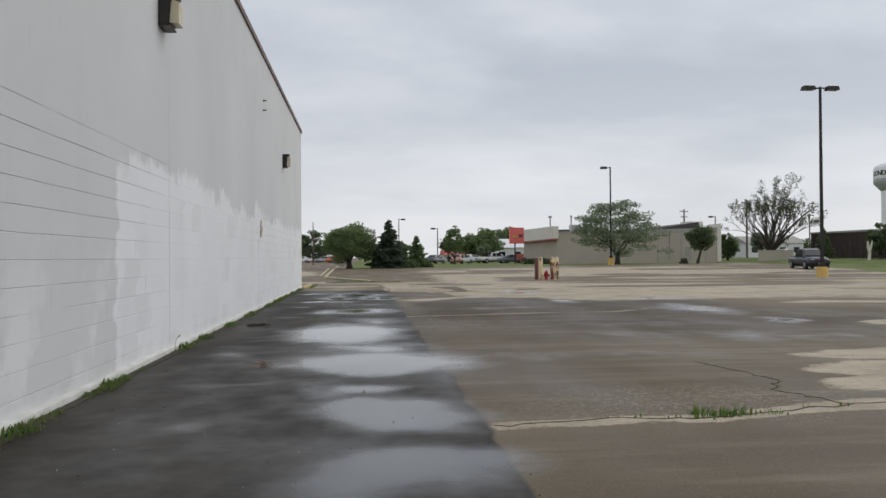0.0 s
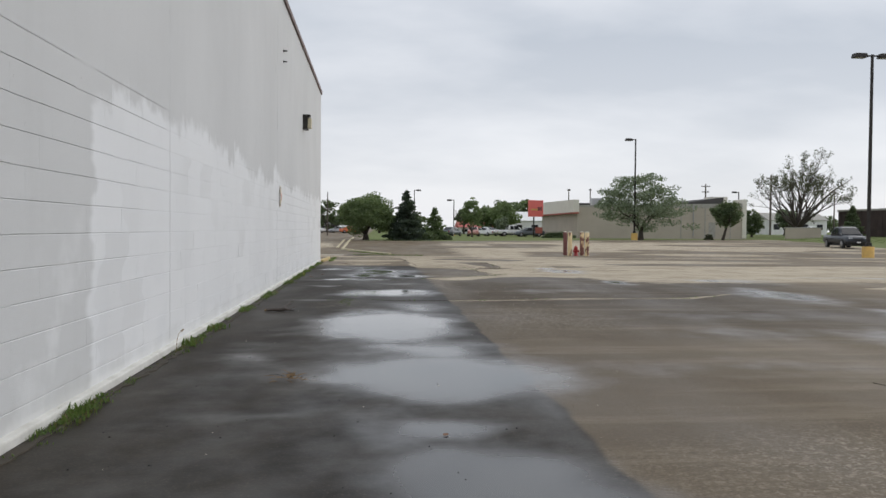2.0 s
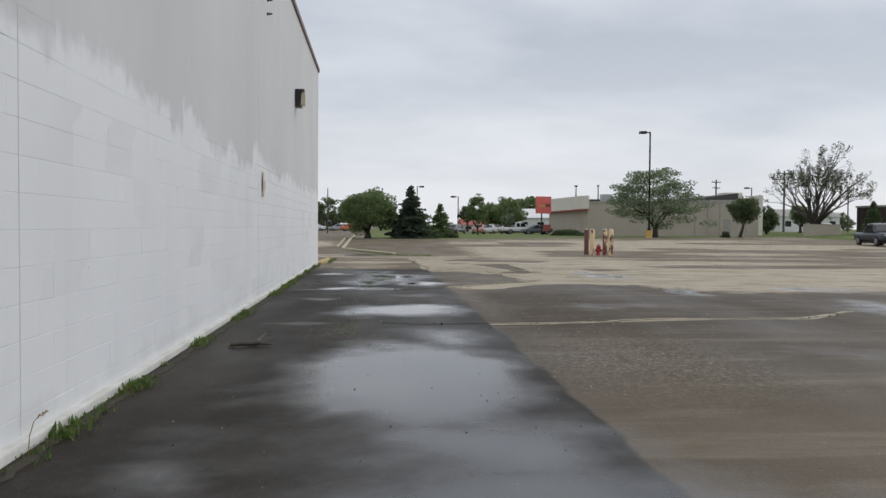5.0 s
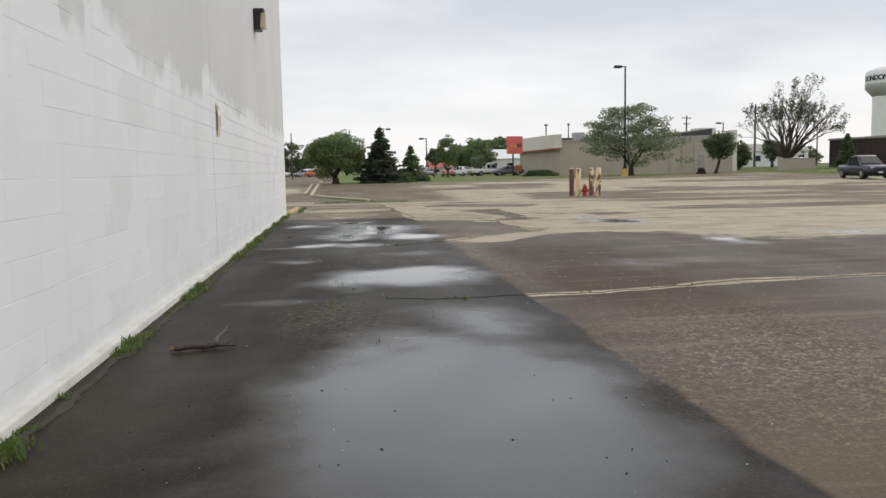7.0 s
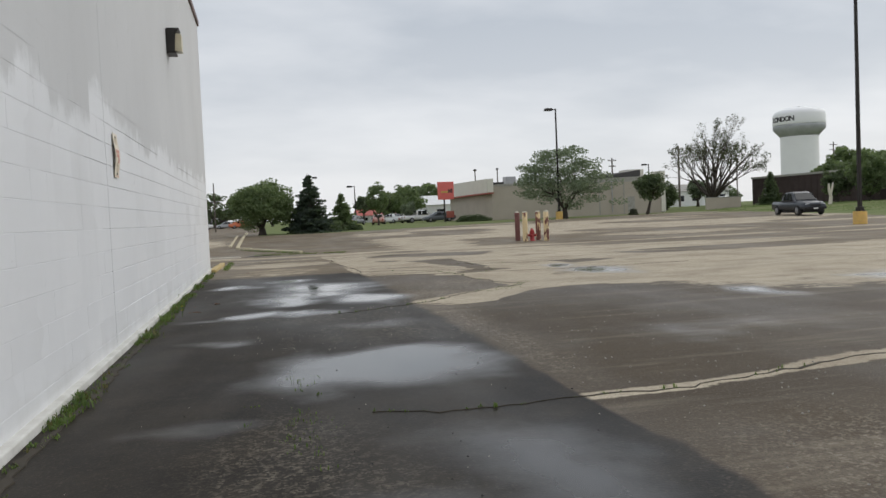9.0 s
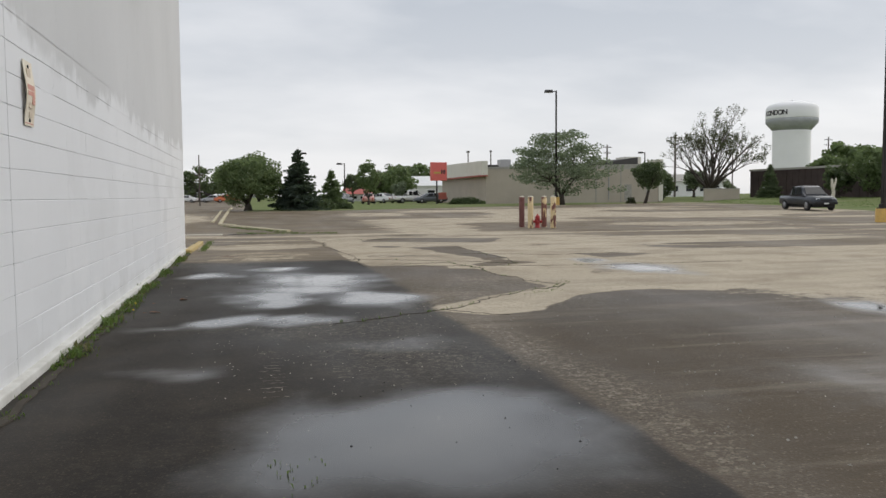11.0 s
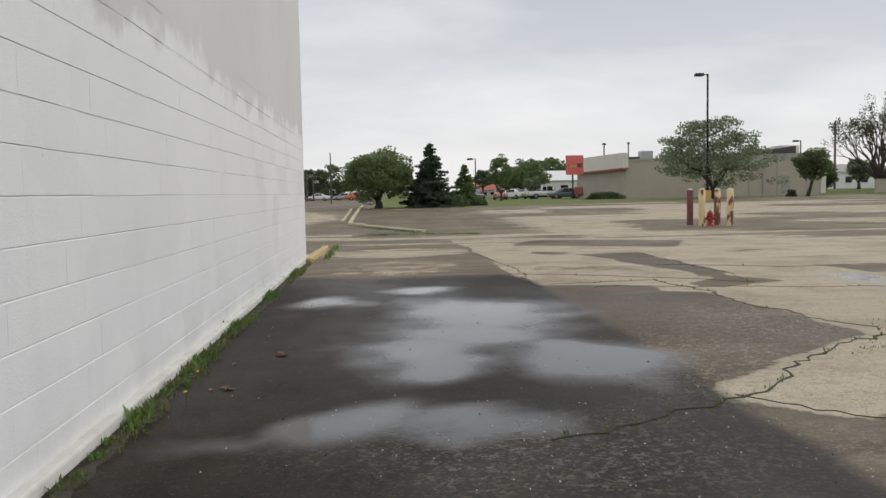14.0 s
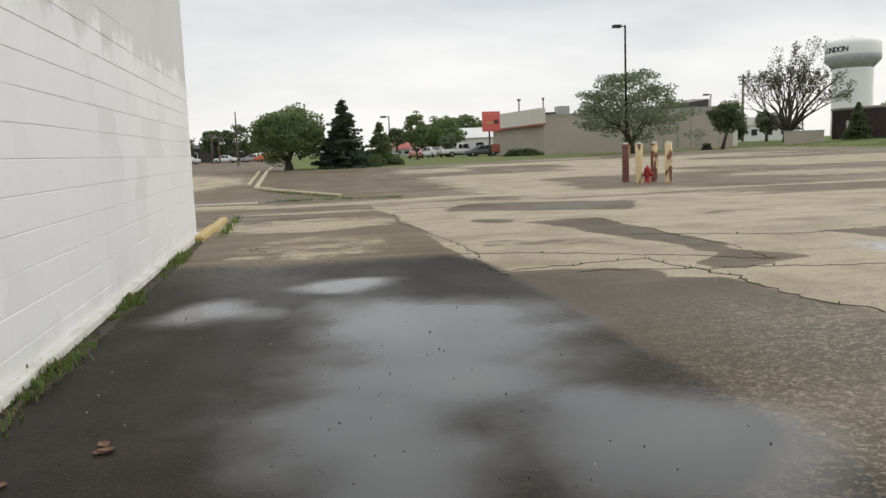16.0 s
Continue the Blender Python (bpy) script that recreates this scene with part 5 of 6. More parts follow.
shrub("corner_shrub", 40.07, 91.44, 1.27, 0.91, 0.82, 25, "brown ragged shrub at the store corner", LEAF_DRY, 400, 0.13)
bare_tree("half_dead_tree", 60.39, 109.54, 13.3, 31, "tall half-dead tree of rising limbs with sparse leaf clumps")
broadleaf("lawn_tree", 63.59, 119.09, 4.17, 3.27, 0.2, LEAF_LOCUST, 32, "thin green tree under the half-dead tree", 2600, 0.24, 0.2)
broadleaf("lawn_tree", 63.8, 84.94, 5.7, 4.4, 0.2, LEAF_DEEP, 35, "full green tree standing close before the brown warehouse", 5200, 0.2, 0.06)
spruce("lawn_conifer", 61.85, 99.01, 4.17, 3.27, 33, "dark conifer before the brown warehouse", LEAF_DARK, 45)
broadleaf("lawn_bush", 62.22, 87.87, 4.08, 3.08, 0.2, LEAF_DARK, 34, "dark bushy tree before the brown warehouse", 3000, 0.22, 0.06)
for i, (x, y, h, w) in enumerate(((119.17, 156.1, 11.34, 10.88), (127.4, 159.67, 11.79, 12.7), (111.84, 152.53, 8.16, 8.16), (139.31, 163.23, 11.79, 12.7))):
    broadleaf("far_tree", x, y, h, w, 0.35, LEAF_DEEP, 40 + i, "tall green tree beyond the brown warehouse", 2600, 0.5, 0.1)
for i, (x, y, h, w) in enumerate(((-8.09, 185.53, 7.8, 9.07), (-13.58, 189.99, 7.26, 8.16), (-2.6, 172.15, 6.71, 8.16), (-19.99, 181.07, 5.44, 9.07), (2.9, 181.07, 4.99, 8.16), (11.14, 194.45, 4.54, 8.16))):
    broadleaf("far_tree", x, y, h, w, 0.3, LEAF_DARK, 60 + i, "dark tree at the far end of the drive", 1800, 0.42, 0.05)
for i, (x, y, h, w) in enumerate(((22.6, 148.37, 5.4, 6.5), (27.5, 168.07, 7.2, 8.0), (33.0, 166.1, 7.6, 9.0), (38.5, 170.04, 7.0, 8.0))):
    broadleaf("far_tree", x, y, h, w, 0.2, (LEAF_DEEP, LEAF_DARK)[i % 2], 80 + i, "green tree in the line behind the far car park", 2200, 0.36, 0.06)
for i, (x, y, h, w) in enumerate(((72.0, 163.15, 3.6, 9.0), (81.0, 170.04, 4.4, 9.0), (90.0, 168.07, 4.0, 9.0), (99.0, 170.04, 4.2, 9.0))):
    broadleaf("far_tree", x, y, h, w, 0.2, LEAF_DARK, 90 + i, "low dark tree among the houses beyond the lawn", 1800, 0.36, 0.02)
stump = thing("split_stump", 57.4, 82.77, float(height(57.4, 83.4)), "pale split dead trunk leaning on the lawn", "dead tree", size=0.907)
part("trunk", a_tube([(0, 0, -0.2), (0.1, 0, 0.9), (-0.1, 0, 1.6), (-0.15, 0, 2.3)], [0.22, 0.18, 0.16, 0.1], 8), CONC_CAP, stump)
part("limb", a_tube([(0.05, 0, 1.0), (0.3, 0, 1.8), (0.42, 0, 2.4)], [0.14, 0.12, 0.06], 8), CONC_CAP, stump)


# ---- on the wall ----
def wall_lamp(y, z):
    root = thing("wall_lamp", 0.0, y, z, "dark bronze wall pack lamp with a yellowed lens", "wall lamp", "wall lamps")
    bm = bmesh.new()
    prof = [(0.0, -0.2), (0.13, -0.2), (0.15, 0.1), (0.22, 0.2), (0.0, 0.2)]
    a = [bm.verts.new((x, -0.17, zz)) for x, zz in prof]
    b = [bm.verts.new((x, 0.17, zz)) for x, zz in prof]
    n = len(prof)
    bm.faces.new(a)
    bm.faces.new(list(reversed(b)))
    for j in range(n):
        bm.faces.new((a[j], b[j], b[(j + 1) % n], a[(j + 1) % n]))
    bmesh.ops.recalc_face_normals(bm, faces=bm.faces)
    bmesh.ops.bevel(bm, geom=list(bm.edges), offset=0.012, segments=2, affect="EDGES")
    part("housing", bm, BRONZE, root)
    lens = part("lens", prism_top([(0.12, -0.14), (0.24, -0.12), (0.24, 0.12), (0.12, 0.14)], -0.17, (0.13, 0.10, 0.10, 0.13)), LENS, root, "yellowed plastic lens")
    part("rim", a_box(0.0, 0.15, -0.18, 0.18, -0.215, -0.195, 0.006), BRONZE, root)
    return root


LENS = plain("yellowed_lens", (0.62, 0.55, 0.38), (0.50, 0.43, 0.27), 0.3, scale=6)
wall_lamp(10.07, 4.30)
wall_lamp(25.47, 4.26)
SIGN_FACE = plain("yellowed_sign_face", (0.80, 0.74, 0.60), (0.72, 0.60, 0.46), 0.45, scale=5)
SIGN_RED = plain("faded_sign_red", (0.62, 0.26, 0.20), (0.70, 0.42, 0.34), 0.55, scale=14)
SIGN_TAN = plain("faded_sign_tan", (0.60, 0.50, 0.38), (0.68, 0.58, 0.45), 0.55, scale=14)


def wall_notice(y, z):
    """A narrow metal notice, bowed away from the wall between its two screws, its print too faded to read."""
    root = thing("wall_notice", 0.0, y, z, "narrow yellowed metal notice with faded red print screwed to the wall", "sign")
    w, h = 0.115, 0.44
    bow = lambda v: 0.010 + 0.022 * math.sin(math.pi * (v + 0.5)) ** 2
    bm = bmesh.new()
    rows = [[bm.verts.new((bow(v) + d, sy * w, h * v)) for d, sy in ((0, -1), (0.003, -1), (0.003, 1), (0, 1))] for v in (i / 12 - 0.5 for i in range(13))]
    for a, b in zip(rows, rows[1:]):
        for j in range(4):
            bm.faces.new((a[j], a[(j + 1) % 4], b[(j + 1) % 4], b[j]))
    bm.faces.new(rows[0])
    bm.faces.new(list(reversed(rows[-1])))
    bmesh.ops.recalc_face_normals(bm, faces=bm.faces)
    face = part("plate", bm, SIGN_FACE, root)
    for v, sy, ww, hh, m in ((0.27, -0.01, 0.045, 0.10, SIGN_TAN), (0.09, 0.0, 0.085, 0.035, SIGN_RED), (0.0, -0.01, 0.07, 0.03, SIGN_RED), (-0.06, 0.05, 0.03, 0.09, SIGN_RED), (-0.17, -0.01, 0.045, 0.05, SIGN_TAN), (-0.29, 0.01, 0.04, 0.06, SIGN_TAN)):
        x = bow(v) + 0.0035
        part("faded_print", a_box(x - 0.003, x + 0.0012, sy - ww, sy + ww, h * v - hh / 2, h * v + hh / 2), m, face, "faded block of print")
    part("border", a_box(0.0112, 0.0148, -w + 0.012, w - 0.012, -h * 0.47, -h * 0.455), SIGN_RED, face)
    for v in (-0.41, 0.41):
        bm = lathe([(0.015, 0), (0.013, 0.006), (0.004, 0.009)], 10)
        bmesh.ops.transform(bm, matrix=pose(bow(v) + 0.002, 0, h * v, 0, 90, 0), verts=bm.verts)
        part("screw", bm, DARK, root)
    return root


wall_notice(19.87, 1.92)
for dz in (-0.12, 0.12):
    hk = thing("anchor_bolt", 0.0, 20.43, 5.07 + dz, "short rusty anchor bolt set in the wall", "bolt", "anchor bolts")
    bm = lathe([(0.03, 0), (0.03, 0.02), (0.015, 0.02), (0.015, 0.09)], 8)
    bmesh.ops.transform(bm, matrix=pose(0, 0, 0, 0, 90, 0), verts=bm.verts)
    part("shank", bm, BRONZE, hk)

# ---- kerbs ----
def kerb(name, pts, w, h, material, label, z=0.0):
    """A kerb of rounded stones laid along a line."""
    root = tagged(new(name), label, "kerb", kind="structure")
    root.matrix_world = pose(pts[0][0], pts[0][1], 0)
    o = Vector((pts[0][0], pts[0][1], 0))
    rng = random.Random(len(pts) * 7 + int(pts[0][1]))
    for (x0, y0), (x1, y1) in zip(pts, pts[1:]):
        d = Vector((x1 - x0, y1 - y0, 0))
        n = max(1, round(d.length / 1.8))
        for k in range(n):
            a, b = d.length * k / n + 0.008, d.length * (k + 1) / n - 0.008
            bm = a_box(a, b, -w / 2, w / 2, -0.1, h + rng.uniform(-0.012, 0.012), 0.025)
            f = (k + 0.5) / n
            mid = Vector((x0, y0, float(height(x0 + d.x * f, y0 + d.y * f)))) - o
            bmesh.ops.transform(bm, matrix=Matrix.Translation(mid) @ Matrix.Rotation(math.atan2(d.y, d.x), 4, "Z") @ pose(0, rng.uniform(-0.008, 0.008), 0), verts=bm.verts)
            part("kerb_stone", bm, material, root)
    return root


KERB_PAINT = plain("worn_yellow_kerb_paint", (0.60, 0.43, 0.15), (0.44, 0.39, 0.28), 0.85, scale=3.0, fine=20)
OLD_KERB = plain("weathered_kerb", (0.60, 0.53, 0.36), (0.47, 0.43, 0.33), 0.9, scale=2.0)
kerb("kerb_1", [(0.10, 32.2), (0.14, 36.3)], 0.13, 0.085, KERB_PAINT, "low concrete kerb in worn yellow paint past the wall corner")
kerb("kerb_2", [(-0.15, 84.0), (0.02, 52.6), (2.85, 45.2)], 0.16, 0.085, OLD_KERB, "weathered pale concrete kerb round the grassy island")
kerb("kerb_3", [(-0.62, 74.0), (-0.40, 55.2)], 0.14, 0.06, OLD_KERB, "second worn kerb line beside the drive")
kerb("kerb_4", [(-9.0, 44.3), (0.45, 43.4)], 0.25, 0.03, CONC_CAP, "flush pale concrete strip across the drive")


# ---- weeds and litter ----
def blades(tufts, rng):
    """Grass blades and small broad leaves for (x, y, z, height, count, spread) tufts: vertices and faces."""
    vs, fs = [], []
    for x, y, z, h, n, sp in tufts:
        for _ in range(n):
            q, lean = rng.uniform(0, 2 * math.pi), rng.uniform(0.1, 0.8)
            bx, by = x + rng.normal() * sp, y + rng.normal() * sp
            hh = h * rng.uniform(0.45, 1.1)
            w = rng.uniform(0.0012, 0.003) + (0.012 * hh / 0.10 if rng.rand() < 0.5 else 0)
            dx, dy = math.cos(q), math.sin(q)
            px, py = -dy * w, dx * w
            o = len(vs)
            for f, ww in ((0.0, 0.7), (0.55, 1.0), (1.0, 0.08)):
                cx, cy, cz = bx + dx * lean * hh * f * f, by + dy * lean * hh * f * f, z + hh * f * (1 - 0.25 * lean * f)
                vs += [(cx - px * ww, cy - py * ww, cz), (cx + px * ww, cy + py * ww, cz)]
            fs += [(o, o + 1, o + 3, o + 2), (o + 2, o + 3, o + 5, o + 4)]
    return vs, fs


rng = np.random.RandomState(77)
edge_tufts, dry_tufts = [], []
THICK = ((4.35, 0.8), (5.48, 0.5), (7.45, 0.5), (10.84, 0.45), (12.11, 0.3), (14.38, 0.3), (16.98, 0.6), (20.48, 0.5), (22.05, 0.5), (23.24, 0.7), (24.95, 0.6), (27.22, 0.5), (29.89, 0.7))
for k in range(2000):
    y = rng.uniform(-2, 32.6)
    near = max(math.exp(-((y - a) / b) ** 2) for a, b in THICK)
    if rng.rand() > 0.13 + 0.87 * near:
        continue
    h = rng.uniform(0.012, 0.04) + 0.07 * near * rng.rand() ** 1.5
    (edge_tufts if rng.rand() < 0.78 else dry_tufts).append((0.10 + abs(rng.normal()) * 0.042, y, 0.0, h, rng.randint(8, 16), 0.022 + 0.02 * near))
v, f = blades(edge_tufts, rng)
tagged(sheet("wall_weeds", v, f, GRASS), "green weeds and grass growing along the wall foot", "weeds", kind="stuff")
v, f = blades(dry_tufts, rng)
tagged(sheet("dry_weeds", v, f, GRASS_DRY), "dry yellowing grass along the wall foot", "weeds", kind="stuff")


def ribbon(name, pts, width, material, label, seed, z=0.004, jag=0.05, kind="stuff", thick=0.006):
    """A jagged strip along a line on the ground, with its own thin edge."""
    rng = np.random.RandomState(seed)
    line = []
    for (x0, y0), (x1, y1) in zip(pts, pts[1:]):
        n = max(2, int(math.hypot(x1 - x0, y1 - y0) / 0.09))
        for k in range(n):
            t = k / n
            line.append((x0 + (x1 - x0) * t, y0 + (y1 - y0) * t))
    line.append(pts[-1])
    L = np.array(line)
    d = np.gradient(L, axis=0)
    d /= np.linalg.norm(d, axis=1, keepdims=True) + 1e-9
    nrm = np.stack([-d[:, 1], d[:, 0]], 1)
    wander = np.convolve(rng.normal(size=len(L) + 8), np.ones(9) / 9, "valid") * jag * 2 + rng.normal(size=len(L)) * jag * 0.45
    L = L + nrm * wander[:, None]
    w = width * (0.35 + np.abs(np.convolve(rng.normal(size=len(L) + 4), np.ones(5) / 5, "valid")) * 1.6)
    w[0] = w[-1] = 0.002
    a, b = L + nrm * w[:, None], L - nrm * w[:, None]
    hz = lambda p: height(p[:, 0], p[:, 1])
    vs = np.concatenate([np.c_[a, hz(a) - 0.004], np.c_[a * 0.9 + L * 0.1, hz(a) + z], np.c_[b * 0.9 + L * 0.1, hz(b) + z], np.c_[b, hz(b) - 0.004]])
    m = len(L)
    fs = [(r * m + k, r * m + k + 1, (r + 1) * m + k + 1, (r + 1) * m + k) for r in range(3) for k in range(m - 1)]
    ob = sheet(name, vs.tolist(), fs, material)
    tagged(ob, label, "crack", kind=kind)
    return L


crack_tufts = []
for i, (pts, w, green) in enumerate(CRACKS):
    line = ribbon("pavement_crack", pts, w * 0.55, SOIL, "jagged soil-filled crack across the asphalt", 300 + i)
    for p in line:
        if rng.rand() < 1.5 * green * (0.35 + 0.65 * (math.sin(p[0] * 2.3 + p[1] * 1.7) > 0.2)):
            crack_tufts.append((p[0], p[1], float(height(*p)), rng.uniform(0.01, 0.045), rng.randint(3, 7), 0.014))
for k in range(26):
    crack_tufts.append((rng.uniform(4.9, 5.6), 5.42 + rng.normal() * 0.04, 0.0, rng.uniform(0.04, 0.09), 8, 0.03))
for k in range(22):
    g = rng.rand()
    crack_tufts.append((4.77 + 0.9 * g + rng.normal() * 0.05, 23.07 + 1.3 * g * g + rng.normal() * 0.06, 0.0, rng.uniform(0.01, 0.03), 6, 0.035))
for k in range(34):
    crack_tufts.append((1.58 + rng.normal() * 0.09, 16.0 + rng.normal() * 0.95, 0.0, rng.uniform(0.01, 0.03), 6, 0.03))
for k in range(60):
    g = rng.rand()
    crack_tufts.append((0.1 + 2.6 * g, 52.0 - 7.0 * g + rng.normal() * 0.35, -0.14, rng.uniform(0.03, 0.09), 9, 0.06))
for k in range(120):
    x = rng.uniform(1.0, 4.6)
    crack_tufts.append((x, 44.3 - 0.25 * x + rng.normal() * 0.12, -0.14, rng.uniform(0.03, 0.08), 9, 0.06))
for k in range(40):
    crack_tufts.append((0.33 + abs(rng.normal()) * 0.06, rng.uniform(32.6, 36.6), -0.03, rng.uniform(0.03, 0.10), 9, 0.04))
for k in range(130):
    g = rng.rand()
    crack_tufts.append((0.2 + 2.7 * g + rng.normal() * 0.08, 51.6 - 6.6 * g - abs(rng.normal()) * 0.5, -0.15, rng.uniform(0.03, 0.08), 9, 0.07))
v, f = blades(crack_tufts, rng)
tagged(sheet("crack_weeds", v, f, GRASS), "small grass tufts growing out of the asphalt cracks", "weeds", kind="stuff")

lawn_tufts = []
for k in range(2400):
    x, y = rng.uniform(43, 68), rng.uniform(64, 100)
    if x - 0.25 * (y - 61.9) > 41.6 and smooth_noise(np.array(x), np.array(y), 0.35, 5) > 0.42:
        lawn_tufts.append((x, y, float(height(x, y)) - 0.02, rng.uniform(0.05, 0.16), 11, 0.25))
v, f = blades(lawn_tufts, rng)
tagged(sheet("lawn_grass", v, f, GRASS), "rank uncut grass and weeds on the lawn", "grass", kind="stuff")
ribbon("soil_strip", [(0.145, -4.0), (0.145, 8.0), (0.15, 20.0), (0.145, 32.8)], 0.035, SOIL, "strip of dark soil and moss along the wall foot", 411, 0.008, 0.02)
# worn tyre scrapes in the sealed lane
SCRAPE = plain("scraped_asphalt", (0.20, 0.175, 0.14), (0.09, 0.08, 0.065), 0.8, scale=30)
SCRAPES = ((1.60, 18.65, 20.15, 0.09), (2.06, 18.95, 19.4, 0.06), (2.04, 21.4, 21.55, 0.12))
sv, sf = [], []
for cx, y0, y1, w in SCRAPES:
    y = y0
    while y < y1:
        x0, x1 = cx - w * rng.uniform(0.5, 1.1), cx + w * rng.uniform(0.4, 1.1)
        d = rng.uniform(0.012, 0.035)
        o, n = len(sv), 7
        top = [(x0 + (x1 - x0) * t / n, y + d * (0.4 + 0.6 * rng.rand())) for t in range(n + 1)]
        bot = [(x, b - d * rng.rand() * (1.0 if rng.rand() < 0.75 else 0.05)) for x, b in top]
        for (a, b), (c, e) in zip(top, bot):
            sv += [(a, b, 0.0035), (c, e, 0.0035)]
        sf += [(o + 2 * k, o + 2 * k + 1, o + 2 * k + 3, o + 2 * k + 2) for k in range(n)]
        y += rng.uniform(0.06, 0.14)
tagged(sheet("tyre_scrapes", sv, sf, SCRAPE), "ladder-like pale scrape marks worn into the dark asphalt", "scrapes", kind="stuff")


# pebbles and bits
def bits(name, n, material, label, region, size, seed):
    rng = np.random.RandomState(seed)
    vs, fs = [], []
    tet = np.array([(1, 0, 0.0), (-0.5, 0.87, 0), (-0.5, -0.87, 0), (0, 0, 0.8), (0.3, 0.2, 0.7)])
    for _ in range(n):
        x, y = rng.uniform(region[0], region[1]), rng.uniform(region[2], region[3])
        s = size * rng.uniform(0.4, 1.4)
        q = rng.uniform(0, 6.28)
        m = np.array([[math.cos(q), -math.sin(q), 0], [math.sin(q), math.cos(q), 0], [0, 0, 1]])
        p = (tet * rng.uniform(0.6, 1.3, size=(5, 3)) * s) @ m.T + (x, y, float(height(x, y)))
        o = len(vs)
        vs += p.tolist()
        fs += [(o, o + 1, o + 4), (o + 1, o + 3, o + 4), (o + 1, o + 2, o + 3), (o + 2, o, o + 3), (o, o + 4, o + 3)]
    tagged(sheet(name, vs, fs, material), label, "debris", kind="stuff")


bits("dark_pebbles", 330, DARK, "scattered small dark stones and bits of debris", (0.4, 3.5, 1.5, 29.5), 0.0065, 5)
bits("pale_pebbles", 260, CONC_CAP, "scattered tiny pale stones on the asphalt", (0.4, 5.0, 1, 29), 0.0045, 6)
bits("lane_grit", 260, CONC_CAP, "pale grit scattered over the worn sealed lane", (1.1, 3.6, 18.6, 22.4), 0.0050, 8)
bits("lane_debris", 160, SOIL, "dark crumbs of debris on the wet lane", (0.9, 3.4, 20.5, 27.5), 0.0048, 9)
bits("lot_gravel", 700, CONCRETE, "loose gravel lying on the old asphalt", (3.5, 7.5, 14, 29), 0.008, 7)

STRAW = plain("wet_straw", (0.30, 0.19, 0.085), (0.16, 0.10, 0.05), 0.8, scale=9)
straw = thing("straw_clump", 1.40, 8.72, 0.0, "clump of wet brown straw and grass stalks", "litter")
for k in range(60):
    q, r = rng.uniform(0, 6.28), 0.14 * rng.rand() ** 1.3
    a = Vector((math.cos(q) * r, math.sin(q) * r * 1.2, rng.uniform(0.004, 0.045) * (1.2 - r * 6)))
    g = rng.normal() * 0.55 + (0.6 if k % 3 else 2.1)
    d = rng.uniform(-0.09, 0.09) + (0.12 if k % 9 == 0 else 0)
    b = a + Vector((math.cos(g) * d, math.sin(g) * d, rng.uniform(-0.01, 0.02)))
    a.z, b.z = max(a.z, 0.004), max(b.z, 0.004)
    part("stalk", a_tube([a, (a + b) / 2 + Vector((0, 0, 0.008)), b], [0.0024, 0.0026, 0.0014], 4), DARK if k % 7 == 3 else STRAW, straw)
GREY_TWIG = plain("bare_grey_twig", (0.14, 0.125, 0.11), (0.075, 0.065, 0.058), 0.6, scale=20)
WET_BARK = plain("wet_dark_bark", (0.045, 0.032, 0.024), (0.085, 0.062, 0.048), 0.45, scale=30, bump=0.6, fine=90)
stick = thing("broken_branch", 0.69, 14.17, 0.0, "dark wet broken branch with forked twigs", "branch", turn=12)
part("stem", a_tube([(-0.22, 0, 0.024), (-0.20, 0.004, 0.026), (-0.11, 0.012, 0.03), (-0.02, -0.004, 0.026), (0.05, 0.012, 0.034), (0.09, 0.004, 0.03)], [0.017, 0.022, 0.021, 0.024, 0.029, 0.016], 8), WET_BARK, stick)
part("broken_end", a_tube([(-0.222, 0, 0.024), (-0.245, -0.002, 0.022)], [0.018, 0.010], 7), STRAW, stick, "pale splintered wood")
part("twig", a_tube([(0.05, 0.01, 0.04), (0.075, 0.05, 0.075), (0.12, 0.08, 0.10), (0.15, 0.12, 0.135), (0.20, 0.11, 0.13)], [0.015, 0.012, 0.009, 0.007, 0.004], 6), GREY_TWIG, stick)
part("twig", a_tube([(0.12, 0.08, 0.10), (0.16, 0.075, 0.10), (0.19, 0.08, 0.11)], [0.008, 0.006, 0.003], 5), GREY_TWIG, stick)
part("twig", a_tube([(0.06, 0, 0.03), (0.12, 0.03, 0.03), (0.19, 0.06, 0.05), (0.26, 0.09, 0.06)], [0.011, 0.008, 0.006, 0.003], 5), WET_BARK, stick)
part("twig", a_tube([(0.07, 0, 0.026), (0.13, -0.01, 0.022), (0.19, -0.015, 0.016)], [0.014, 0.011, 0.008], 6), WET_BARK, stick)
stem = thing("dead_weed", 0.10, 10.3, 0.0, "dry bent weed stalk leaning beside the wall", "weed")
part("stalk", a_tube([(0, 0, 0), (0.0, 0.02, 0.10), (0.01, 0.05, 0.17), (0.02, 0.11, 0.19), (0.02, 0.17, 0.17)], [0.003, 0.003, 0.0024, 0.002, 0.0015], 5), STRAW, stem)
for a in (0.07, 0.12, 0.16):
    part("seed_head", a_tube([(0.02, a, 0.18), (0.025, a + 0.015, 0.197), (0.03, a + 0.035, 0.19)], [0.002, 0.006, 0.002], 5), STRAW, stem)
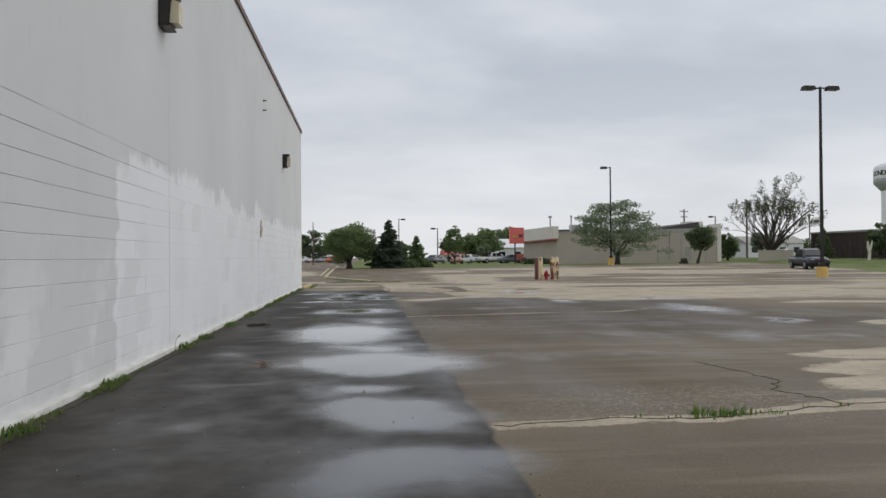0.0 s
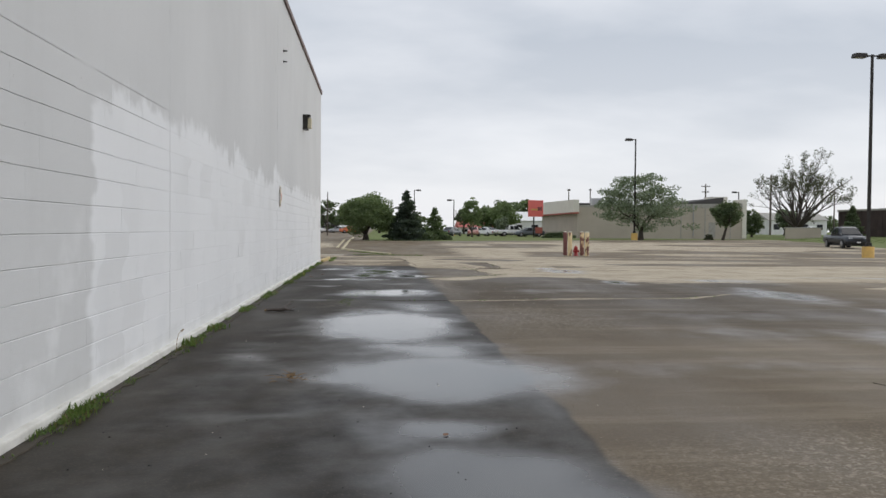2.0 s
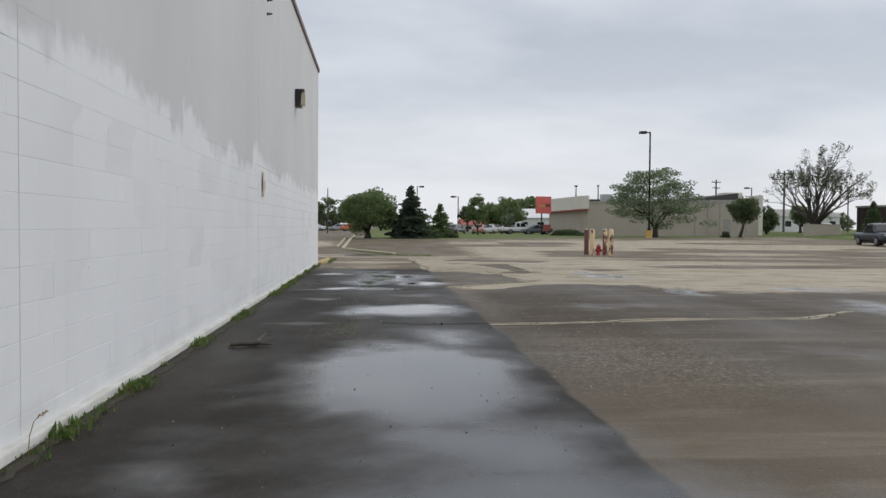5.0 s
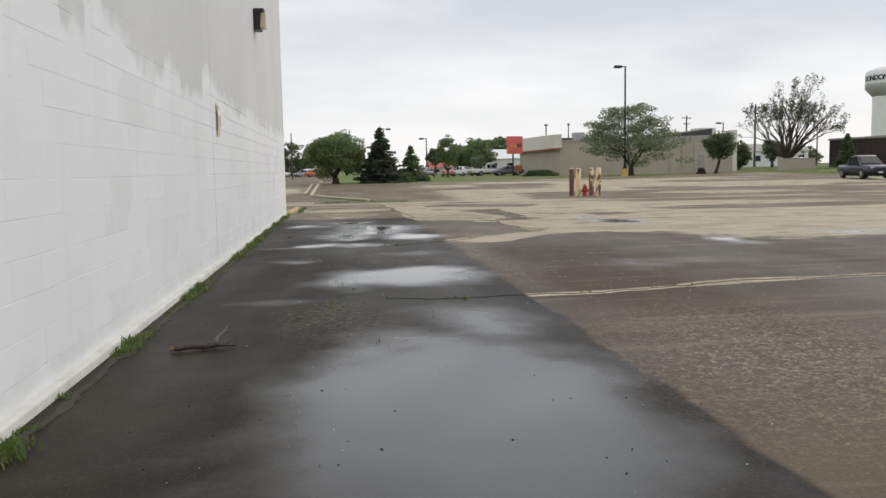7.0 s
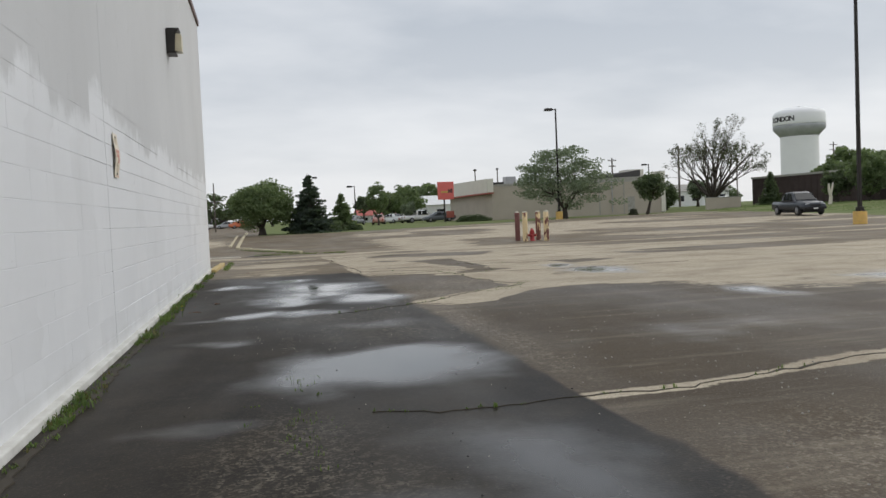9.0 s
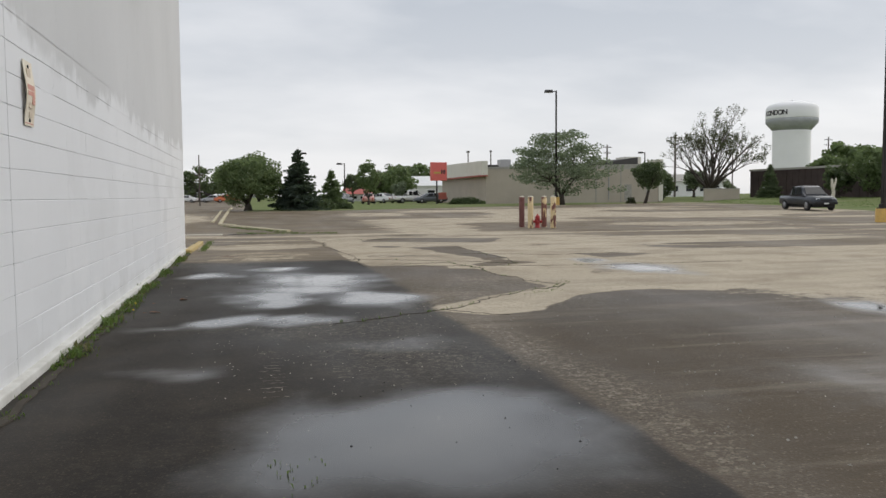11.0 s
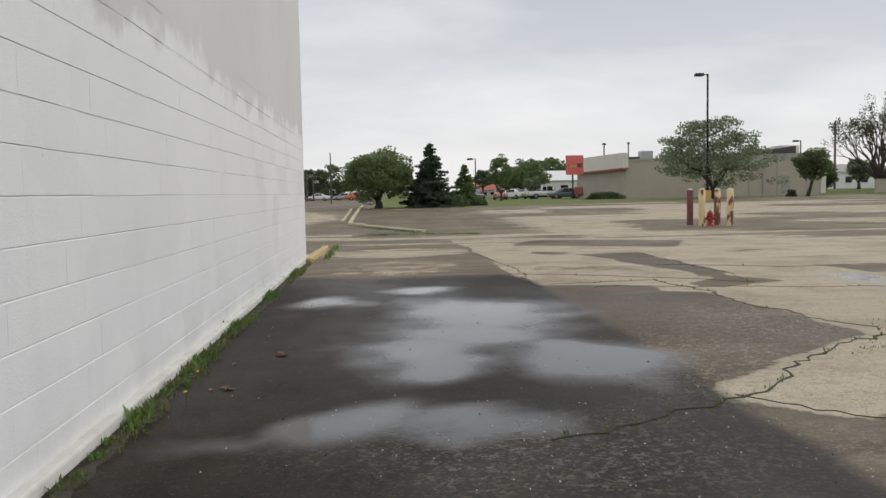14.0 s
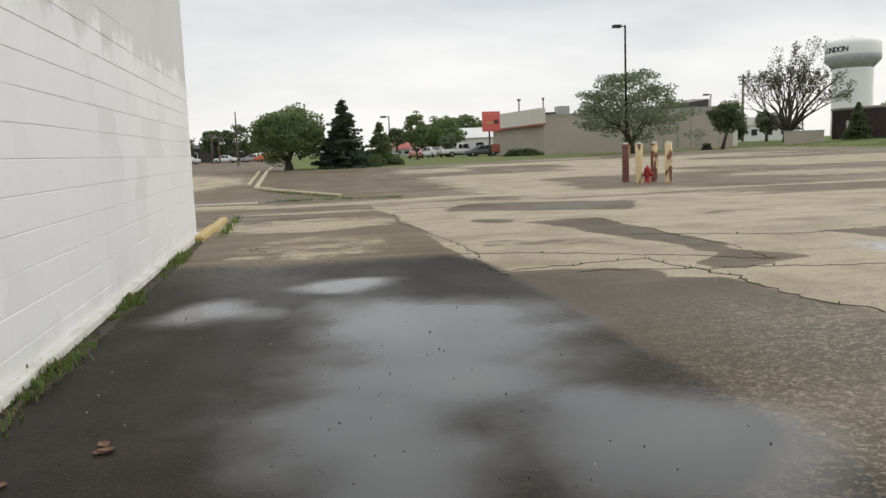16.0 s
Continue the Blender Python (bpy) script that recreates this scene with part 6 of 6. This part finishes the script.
for x, y in ((0.32, 22.23), (0.27, 22.76)):
    d = thing("dandelion", x, y, 0.0, "yellow dandelion flower among the wall weeds", "flower", "dandelions")
    part("stalk", a_tube([(0, 0, 0), (0.005, 0.005, 0.05), (0.01, 0, 0.09)], [0.003, 0.003, 0.0025], 5), GRASS, d)
    bm = lathe([(0.003, 0.085), (0.010, 0.091), (0.011, 0.095), (0.003, 0.099)], 12)
    part("flower_head", bm, FLOWER, d)
LEAF_BROWN = plain("brown_dead_leaf", (0.20, 0.10, 0.055), (0.12, 0.07, 0.045), 0.7, scale=20)


def dead_leaf(x, y, turn, s):
    d = thing("dead_leaf", x, y, 0.0, "curled brown dead leaf lying on the asphalt", "leaf", "dead leaves", turn=turn)
    bm = bmesh.new()
    rows = [[bm.verts.new((s * t, s * w * 0.36 * math.sin(math.pi * (0.08 + 0.84 * t)), 0.004 + s * 0.08 * abs(w) + s * 0.05 * t * t)) for w in (-1, 0, 1)] for t in (0, 0.25, 0.5, 0.75, 1)]
    for a, b in zip(rows, rows[1:]):
        for j in range(2):
            bm.faces.new((a[j], a[j + 1], b[j + 1], b[j]))
    part("blade", bm, LEAF_BROWN, d)


for x, y, q, s in ((0.42, 22.65, 30, 0.07), (0.53, 22.61, 160, 0.06), (0.49, 22.65, 250, 0.06), (0.38, 22.6, 100, 0.05), (0.38, 23.35, 80, 0.05), (0.64, 23.62, 10, 0.08), (0.72, 23.66, 200, 0.07), (0.68, 23.69, 120, 0.07), (0.91, 30.47, 50, 0.08), (1.01, 30.55, 120, 0.08), (1.12, 30.36, 200, 0.08), (2.5, 6.85, 70, 0.05)):
    dead_leaf(x, y, q, s)


drain = thing("storm_drain", 1.15, 44.0, float(height(1.15, 44.0)), "dark iron storm drain grate at the kerb", "drain")
part("frame", a_box(-0.5, 0.5, -0.22, 0.22, -0.02, 0.010), BRONZE, drain)
for k in range(9):
    part("bar", a_box(-0.42 + k * 0.1, -0.38 + k * 0.1, -0.18, 0.18, 0.008, 0.018), BRONZE, drain)


# ---- the blocks of the long wall ----
def block_verts(y0, y1, z0, z1, x=0.0, gv=-0.002, gh=0.0008, c=0.0042, back=-0.0036):
    """One block's painted face with eased edges down to the joints."""
    a, b, lo, hi = y0 + gv, y1 - gv, z0 + gh, z1 - gh
    ring = [(back, a, lo), (back, b, lo), (back, b, hi), (back, a, hi)]
    cy = 0.0
    face = [(x, a + cy, lo + c), (x, b - cy, lo + c), (x, b - cy, hi - c), (x, a + cy, hi - c)]
    return ring + face, [(4, 5, 6, 7), (0, 1, 5, 4), (1, 2, 6, 5), (2, 3, 7, 6), (3, 0, 4, 7)]


rng = np.random.RandomState(9)
vs, fs = [], []
# joint depth and ease: thick paint has filled the joints in the middle stretch and higher up
DEEP, FILLED, HIGH = (-0.0055, 0.0044, 0.0008), (-0.0018, 0.0030, 0.0002), (-0.0005, 0.0024, -0.0001)
block_meshes = {}
for look_of in (DEEP, FILLED, HIGH):
    bv, bf = block_verts(0, BLOCK, 0, COURSE, gh=look_of[2], c=look_of[1], back=look_of[0])
    block_me = bpy.data.meshes.new("block")
    block_me.from_pydata(bv, [], bf)
    block_me.materials.append(WALL)
    block_meshes[look_of] = block_me
for row in range(-3, 36):
    z_at = lambda y: row * COURSE - 0.027
    y = WALL_Y0 - (row % 2) * BLOCK / 2
    while y < WALL_Y1 - 0.05:
        y0, y1 = max(y, WALL_Y0), min(y + BLOCK, WALL_Y1)
        z0, z1 = z_at(y0), z_at(y0) + COURSE
        if z1 > 0.04 and z0 < wall_top(y0) - 0.1 and y1 - y0 > 0.03:
            z1 = min(z1, wall_top(y0) - 0.1)
            z0 = max(z0, 0.0)
            out = rng.uniform(-0.0003, 0.0003)
            end = rng.uniform(0.0, 0.045) if y1 >= WALL_Y1 else 0.0
            swing = rng.uniform(-0.6, 0.6)
            joint = HIGH if row + 1.5 * swing > 11 or rng.rand() < (0.3 if 10.6 < y0 < 18.6 else 0.06) else FILLED if 9.6 < y0 + swing < 18.8 or rng.rand() < 0.15 else DEEP
            whole = abs(y1 - y0 - BLOCK) < 1e-6 and abs(z1 - z0 - COURSE) < 1e-6
            if whole and 2 <= row <= 8 and 10.0 < y0 < 27.2:
                ob = new("block", block_meshes[joint])
                ob.parent = wall
                ob.matrix_local = Matrix.Translation((out, y0, z0))
            else:
                o = len(vs)
                p, q = block_verts(y0, y1 + end, z0, z1, out, gh=joint[2], c=joint[1], back=joint[0])
                vs += p
                fs += [tuple(i + o for i in g) for g in q]
        y += BLOCK
field = sheet("block_field", vs, fs, WALL, wall)
field["kind"] = "stuff"
for y in (10.45, 19.41):
    part("control_joint", ramp_box(-0.013, 0.0012, y - 0.005, y + 0.005, lambda q: 0.05, lambda q: wall_top(q) - 0.1), WALL_SEAM, wall, "grey caulked control joint")
